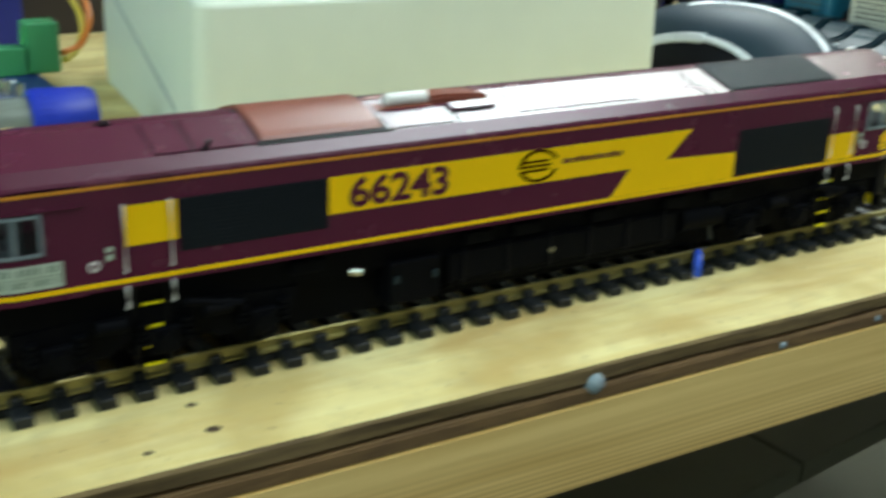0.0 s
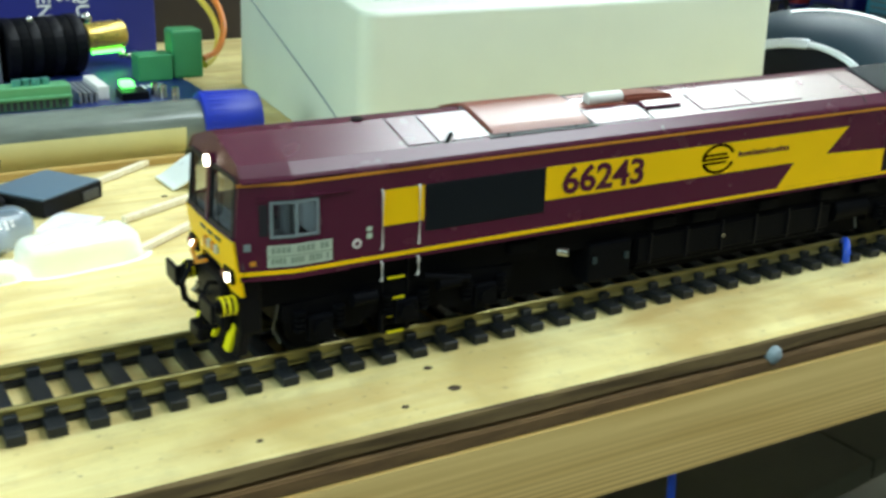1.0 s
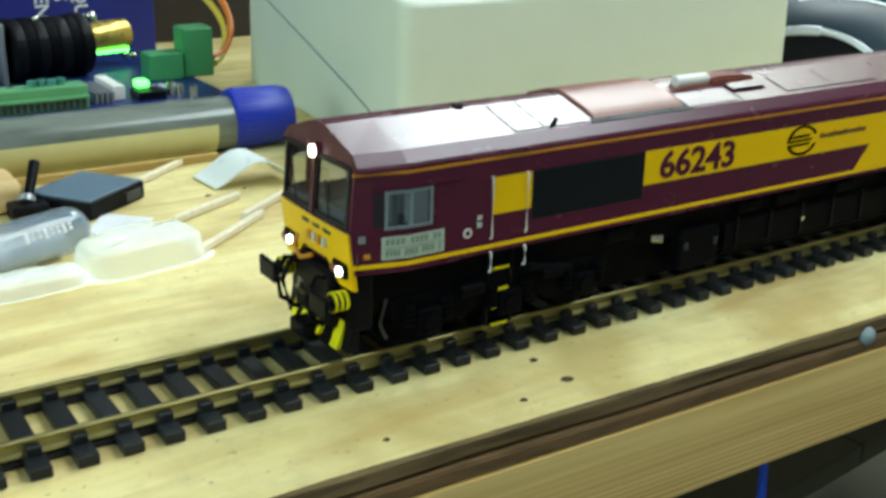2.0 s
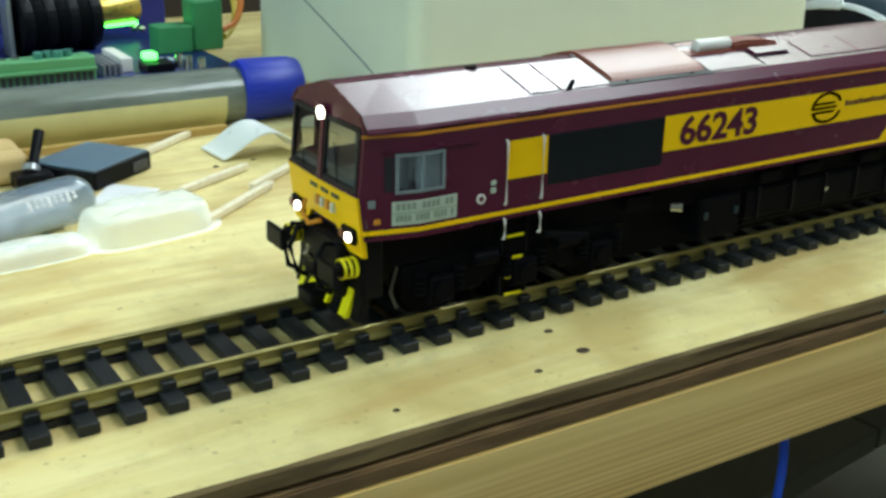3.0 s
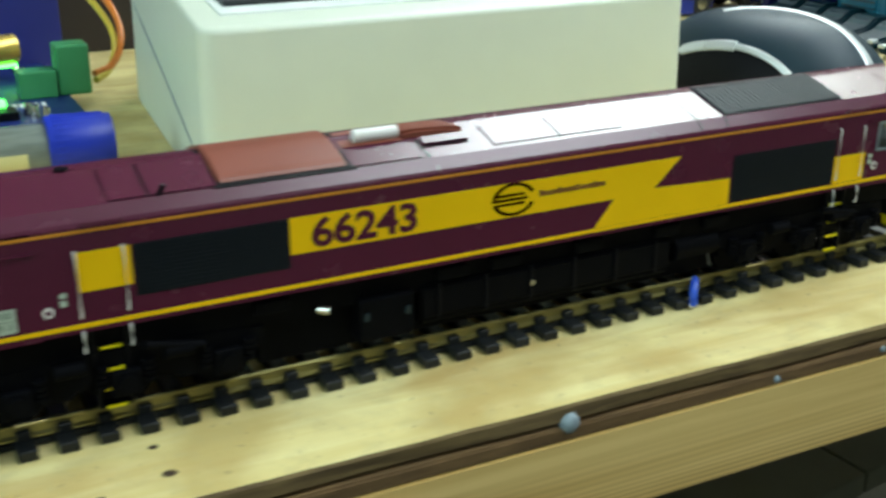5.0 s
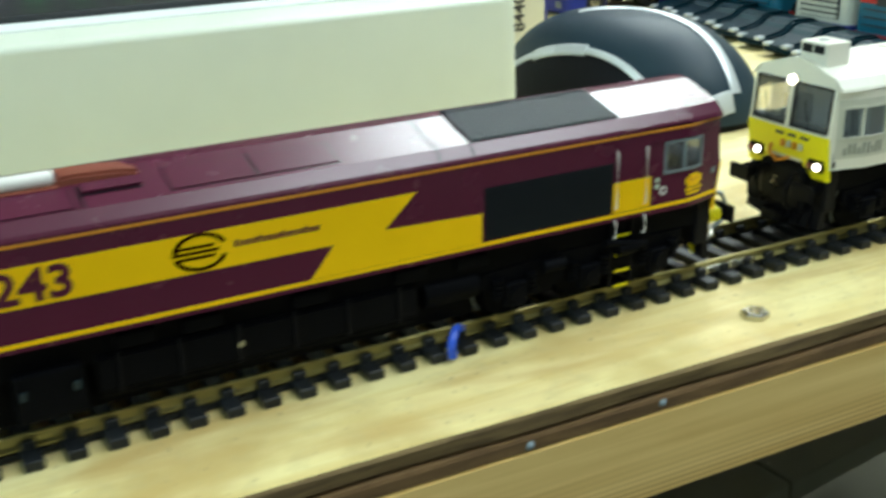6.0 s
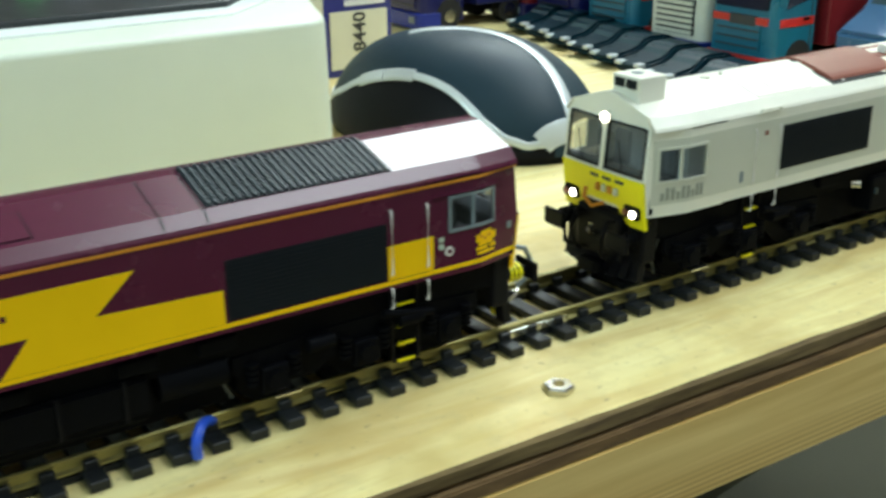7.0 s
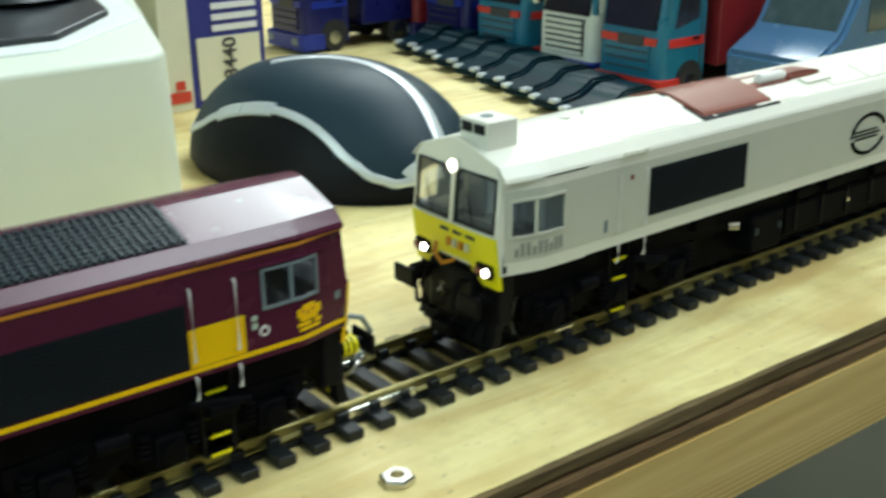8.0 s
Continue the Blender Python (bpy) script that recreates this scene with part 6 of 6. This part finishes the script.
def black_lever():
    t = thing("lever_switch", (-0.029, 0.152, 0), "small black lever switch lying beside the dark case", "switch")
    part("lever", cyl((-0.0290, 0.1530, 0.0040), (-0.0232, 0.1632, 0.0140), 0.0014, 12, r2=0.0017), M_BLACK, t, smooth=True)
    part("switch_body", box(-0.0345, -0.0235, 0.1470, 0.1560, 0.0002, 0.0052, 0.0008), M_BLACK, t)
    for k in range(4):
        part("solder_tag", box(-0.0335 + k * 0.0026, -0.0325 + k * 0.0026, 0.1452, 0.1470, 0.0012, 0.0016), M_METAL, t)
    part("bush", cyl((-0.0290, 0.1530, 0.0048), (-0.0284, 0.1542, 0.0062), 0.0026, 14), M_HEATSINK, t, smooth=True)


black_lever()


def white_strip():
    """A curled strip of white plastic."""
    bm = bmesh.new()
    rows = []
    for k in range(25):
        u = k / 24
        p = Vector((0.0302 + 0.0262 * u, 0.1605 - 0.0085 * u, 0.0004 + 0.0108 * math.sin(math.pi * min(1.0, u * 0.96)) ** 1.3 * (0.55 + 0.45 * u)))
        w = Vector((0.0006, -0.0086, -0.0004 * u))
        rows.append([bm.verts.new(p + w * s + Vector((0, 0, h))) for s, h in ((-1, 0), (1, 0), (1, 0.0006), (-1, 0.0006))])
    for a, b in zip(rows, rows[1:]):
        for k in range(4):
            bm.faces.new((a[k], a[(k + 1) % 4], b[(k + 1) % 4], b[k]))
    bm.faces.new(rows[0][::-1])
    bm.faces.new(rows[-1])
    return bm


M_MILKY = mat("milky_plastic", (0.84, 0.87, 0.85), 0.3, vary=0.04)
plain("plastic_strip", white_strip(), M_MILKY, None, "curled strip of milky white plastic", "plastic strip", smooth=True)

# clear blister tray and tube
M_CLEAR = mat("clear_plastic", (0.22, 0.29, 0.37), 0.10, vary=0.2, scale=120, coat=0.5)
M_CLEAR.node_tree.nodes["Principled BSDF"].inputs["Alpha"].default_value = 0.62
M_BLISTER = mat("cloudy_blister", (0.88, 0.91, 0.88), 0.14, vary=0.06, scale=200)
M_BLISTER.node_tree.nodes["Principled BSDF"].inputs["Alpha"].default_value = 0.58


def blister(cx, cy, length, width, height, turn, material, name, label):
    """An open-bottomed rounded tray, pressed from thin sheet."""
    bm = bmesh.new()
    n, rings = 40, 9
    prev = None
    m = Matrix.Translation((cx, cy, 0.0004)) @ Matrix.Rotation(radians(turn), 4, "Z")
    for j in range(rings + 1):
        s = (1.12, 1.02, 1.0, 0.985, 0.96, 0.91, 0.83, 0.6, 0.3, 0.02)[j]
        z = height * (0.0, 0.03, 0.25, 0.5, 0.75, 0.9, 0.97, 1.0, 1.0, 1.0)[j]
        ring = []
        for i in range(n):
            a = 2 * math.pi * i / n
            c, d = math.cos(a), math.sin(a)
            x = length / 2 * s * math.copysign(abs(c) ** 0.55, c)
            y = width / 2 * s * math.copysign(abs(d) ** 0.55, d)
            ring.append(bm.verts.new(m @ Vector((x, y, z + 0.0004 * math.sin(5 * a) * (j > 5)))))
        if prev:
            for i in range(n):
                bm.faces.new((prev[i], prev[(i + 1) % n], ring[(i + 1) % n], ring[i]))
        prev = ring
    bm.faces.new(prev)
    bmesh.ops.solidify(bm, geom=bm.faces[:], thickness=0.0003)
    t = thing(name, (cx, cy, 0), label, "packaging")
    dome = part("dome", bm, material, t, smooth=True)
    rim = bmesh.new()
    inner, outer = [[m @ Vector((length / 2 * s * math.copysign(abs(math.cos(a)) ** 0.55, math.cos(a)), width / 2 * s * math.copysign(abs(math.sin(a)) ** 0.55, math.sin(a)), 0.0002)) for a in [2 * math.pi * i / n for i in range(n)]] for s in (1.10, 1.17)]
    lo = [rim.verts.new(p) for p in inner]
    hi = [rim.verts.new(p) for p in outer]
    for i in range(n):
        rim.faces.new((lo[i], lo[(i + 1) % n], hi[(i + 1) % n], hi[i]))
    bmesh.ops.solidify(rim, geom=rim.faces[:], thickness=0.0003)
    flange = part("flange", rim, material, t, "flat cut rim")
    for ob in (dome, flange):
        ob.visible_shadow = False
    rib = part("rib", box(cx - length * 0.30, cx + length * 0.30, cy - 0.0006, cy + 0.0006, height - 0.0004, height + 0.0006, 0.0003), material, dome)
    rib.visible_shadow = False
    return t


blister(-0.0125, 0.0995, 0.0340, 0.0195, 0.0078, 9, M_BLISTER, "blister_tray", "milky moulded plastic blister tray on the board")
blister(-0.0440, 0.0935, 0.0300, 0.0120, 0.0036, 6, M_BLISTER, "blister_tray", "shallow milky plastic blister tray on the board")


def capped_tube(a, b, r):
    """A thin-walled tube with a rounded end at b."""
    a, b = Vector(a), Vector(b)
    q = (b - a).to_track_quat("Z", "Y")
    n, ln = 32, (b - a).length
    prof = [(0.0, r), (ln - r, r)] + [(ln - r + r * math.sin(math.pi / 2 * k / 7), r * math.cos(math.pi / 2 * k / 7)) for k in range(1, 8)]
    bm = bmesh.new()
    rings = [[bm.verts.new(a + q @ Vector((max(w, 0.00005) * math.cos(2 * math.pi * i / n), max(w, 0.00005) * math.sin(2 * math.pi * i / n), h))) for i in range(n)] for h, w in prof]
    for c, d in zip(rings, rings[1:]):
        for i in range(n):
            bm.faces.new((c[i], c[(i + 1) % n], d[(i + 1) % n], d[i]))
    bm.faces.new(rings[-1])
    bmesh.ops.recalc_face_normals(bm, faces=bm.faces)
    return bm


def clear_tube():
    t = thing("plastic_tube", (-0.055, 0.105, 0), "clear plastic tube with a rounded end and white print", "tube")
    a, b = Vector((-0.0930, 0.0900, 0.0070)), Vector((-0.0215, 0.1172, 0.0070))
    wall = part("tube_wall", capped_tube(a, b, 0.0066), M_CLEAR, t, "clear rounded tube wall", smooth=True)
    wall.visible_shadow = False
    d = (b - a).normalized()
    n = Vector((d.y, -d.x, 0))
    for k in range(8):
        p = b - d * (0.0230 - k * 0.0019)
        for lo, hi in ((22, 30), (33, 38)) if k % 3 else ((18, 40),):
            bm = bmesh.new()
            rows = []
            for i in range(5):
                f = radians(lo + (hi - lo) * i / 4)
                v = n * math.cos(f) + Vector((0, 0, math.sin(f)))
                rows.append([bm.verts.new(p + d * e + v * h) for e, h in ((0, 0.0066), (0.0011, 0.0066), (0.0011, 0.0068), (0, 0.0068))])
            for r0, r1 in zip(rows, rows[1:]):
                for i in range(4):
                    bm.faces.new((r0[i], r0[(i + 1) % 4], r1[(i + 1) % 4], r1[i]))
            bm.faces.new(rows[0])
            bm.faces.new(rows[-1][::-1])
            part("print_bar", bm, M_WHITEPRINT, wall)
    part("tube_insert", cyl(a + Vector((0, 0, -0.0022)), b - d * 0.009 + Vector((0, 0, -0.0022)), 0.0040, 18), M_MILKY, t, "white insert inside the tube", smooth=True)


clear_tube()
plain("paper_slip", prism([(-0.0085, 0.1450), (0.0030, 0.1332), (-0.0075, 0.1200), (-0.0190, 0.1290)], "z", 0.0002, 0.0005), M_WHITEPRINT, None, "white paper slip under the tray", "paper")
plain("wood_block", box(-0.075, -0.0280, 0.1570, 0.1800, 0.0002, 0.0095, 0.0024, 3), wood("block_wood", (0.72, 0.54, 0.26), (0.55, 0.36, 0.14)), None, "small yellow wooden block", "wood block")

# ---- small things on the board's front ----
def nut():
    x, y = 0.2650, -0.0168
    pts = [(x + 0.0036 * math.cos(math.pi * k / 3 + 0.25), y + 0.0036 * math.sin(math.pi * k / 3 + 0.25)) for k in range(6)]
    bm = bmesh.new()
    rows = []
    for z, s in ((0.0002, 1.0), (0.0012, 1.0), (0.0016, 0.88)):
        rows.append([bm.verts.new((x + (px - x) * s, y + (py - y) * s, z)) for px, py in pts])
    inner = [[bm.verts.new((x + 0.0016 * math.cos(math.pi * k / 3 + 0.25), y + 0.0016 * math.sin(math.pi * k / 3 + 0.25), z)) for k in range(6)] for z in (0.0016, 0.0002)]
    loops = rows + inner + [rows[0]]
    for a, b in zip(loops, loops[1:]):
        for k in range(6):
            bm.faces.new((a[k], a[(k + 1) % 6], b[(k + 1) % 6], b[k]))
    return bm


plain("hex_nut", nut(), M_METAL, None, "small shiny steel hex nut lying on plywood", "nut")


def blob(x, y, z, r, name, label, material):
    bm = bmesh.new()
    bmesh.ops.create_icosphere(bm, subdivisions=3, radius=r)
    for v in bm.verts:
        v.co *= 1 + 0.16 * noise.noise(v.co * 900)
        v.co.y *= 0.75
    bmesh.ops.translate(bm, verts=bm.verts, vec=(x, y, z))
    return plain(name, bm, material, None, label, "glue", smooth=True)


M_GLUE = mat("cloudy_glue", (0.25, 0.31, 0.34), 0.5, vary=0.12, scale=500)
blob(0.1288, edge_y(0.1288) - 0.0004, -0.0042, 0.0024, "glue_blob", "cloudy blue-grey glue blob on the sawn edge", M_GLUE)
blob(0.1885, edge_y(0.1885) - 0.0010, -0.0068, 0.0010, "glue_drop", "tiny pale glue drop on the sawn edge", M_GLUE)
blob(0.2240, edge_y(0.2240) - 0.0010, -0.0062, 0.0009, "glue_drop", "tiny pale glue drop on the sawn edge", M_GLUE)
M_KNOT = mat("dark_pin_hole", (0.05, 0.028, 0.012), 0.8, vary=0.4, scale=900)


def pin_hole(x, y, r):
    """A dark pin mark pressed into the board, with a raised rim."""
    bm = bmesh.new()
    n = 14
    loops = []
    for s, z in ((1.5, 0.00002), (1.1, 0.00022), (0.8, 0.00012), (0.3, 0.00004)):
        loops.append([bm.verts.new((x + r * s * (1.25 * math.cos(2 * math.pi * k / n)) * (1 + 0.15 * math.sin(3 * k)), y + r * s * math.sin(2 * math.pi * k / n), z)) for k in range(n)])
    for a, b in zip(loops, loops[1:]):
        for k in range(n):
            bm.faces.new((a[k], a[(k + 1) % n], b[(k + 1) % n], b[k]))
    bm.faces.new(loops[-1])
    return plain("pin_mark", bm, M_KNOT, None, "dark pin mark pressed into the plywood", "pin mark", "pin marks")


for x, y, r in ((0.0430, -0.0155, 0.00085), (0.0425, -0.0042, 0.0006), (0.0290, -0.0185, 0.0005), (0.0265, 0.1480, 0.0006), (0.0400, 0.1500, 0.0005), (-0.004, -0.0180, 0.0004)):
    pin_hole(x, y, r)

# black bag under the bench
bag = bmesh.new()
bmesh.ops.create_icosphere(bag, subdivisions=4, radius=1)
for v in bag.verts:
    v.co *= 1 + 0.10 * noise.noise(v.co * 2.2)
    v.co = Vector((0.55 + v.co.x * 0.62, 0.03 + v.co.y * 0.20, -0.575 + v.co.z * 0.17))
plain("black_bag", bag, mat("black_cloth", (0.006, 0.006, 0.007), 0.9, vary=0.3, scale=60, bump=0.3, bump_scale=300), None, "slumped black cloth bag on the floor", "bag", smooth=True)
tagged(part("beam", box(0.86, 0.90, -0.020, 0.020, -0.758, -0.031, 0.002), M_PINE), "upright pine leg under the baseboard", "bench leg", kind="structure")
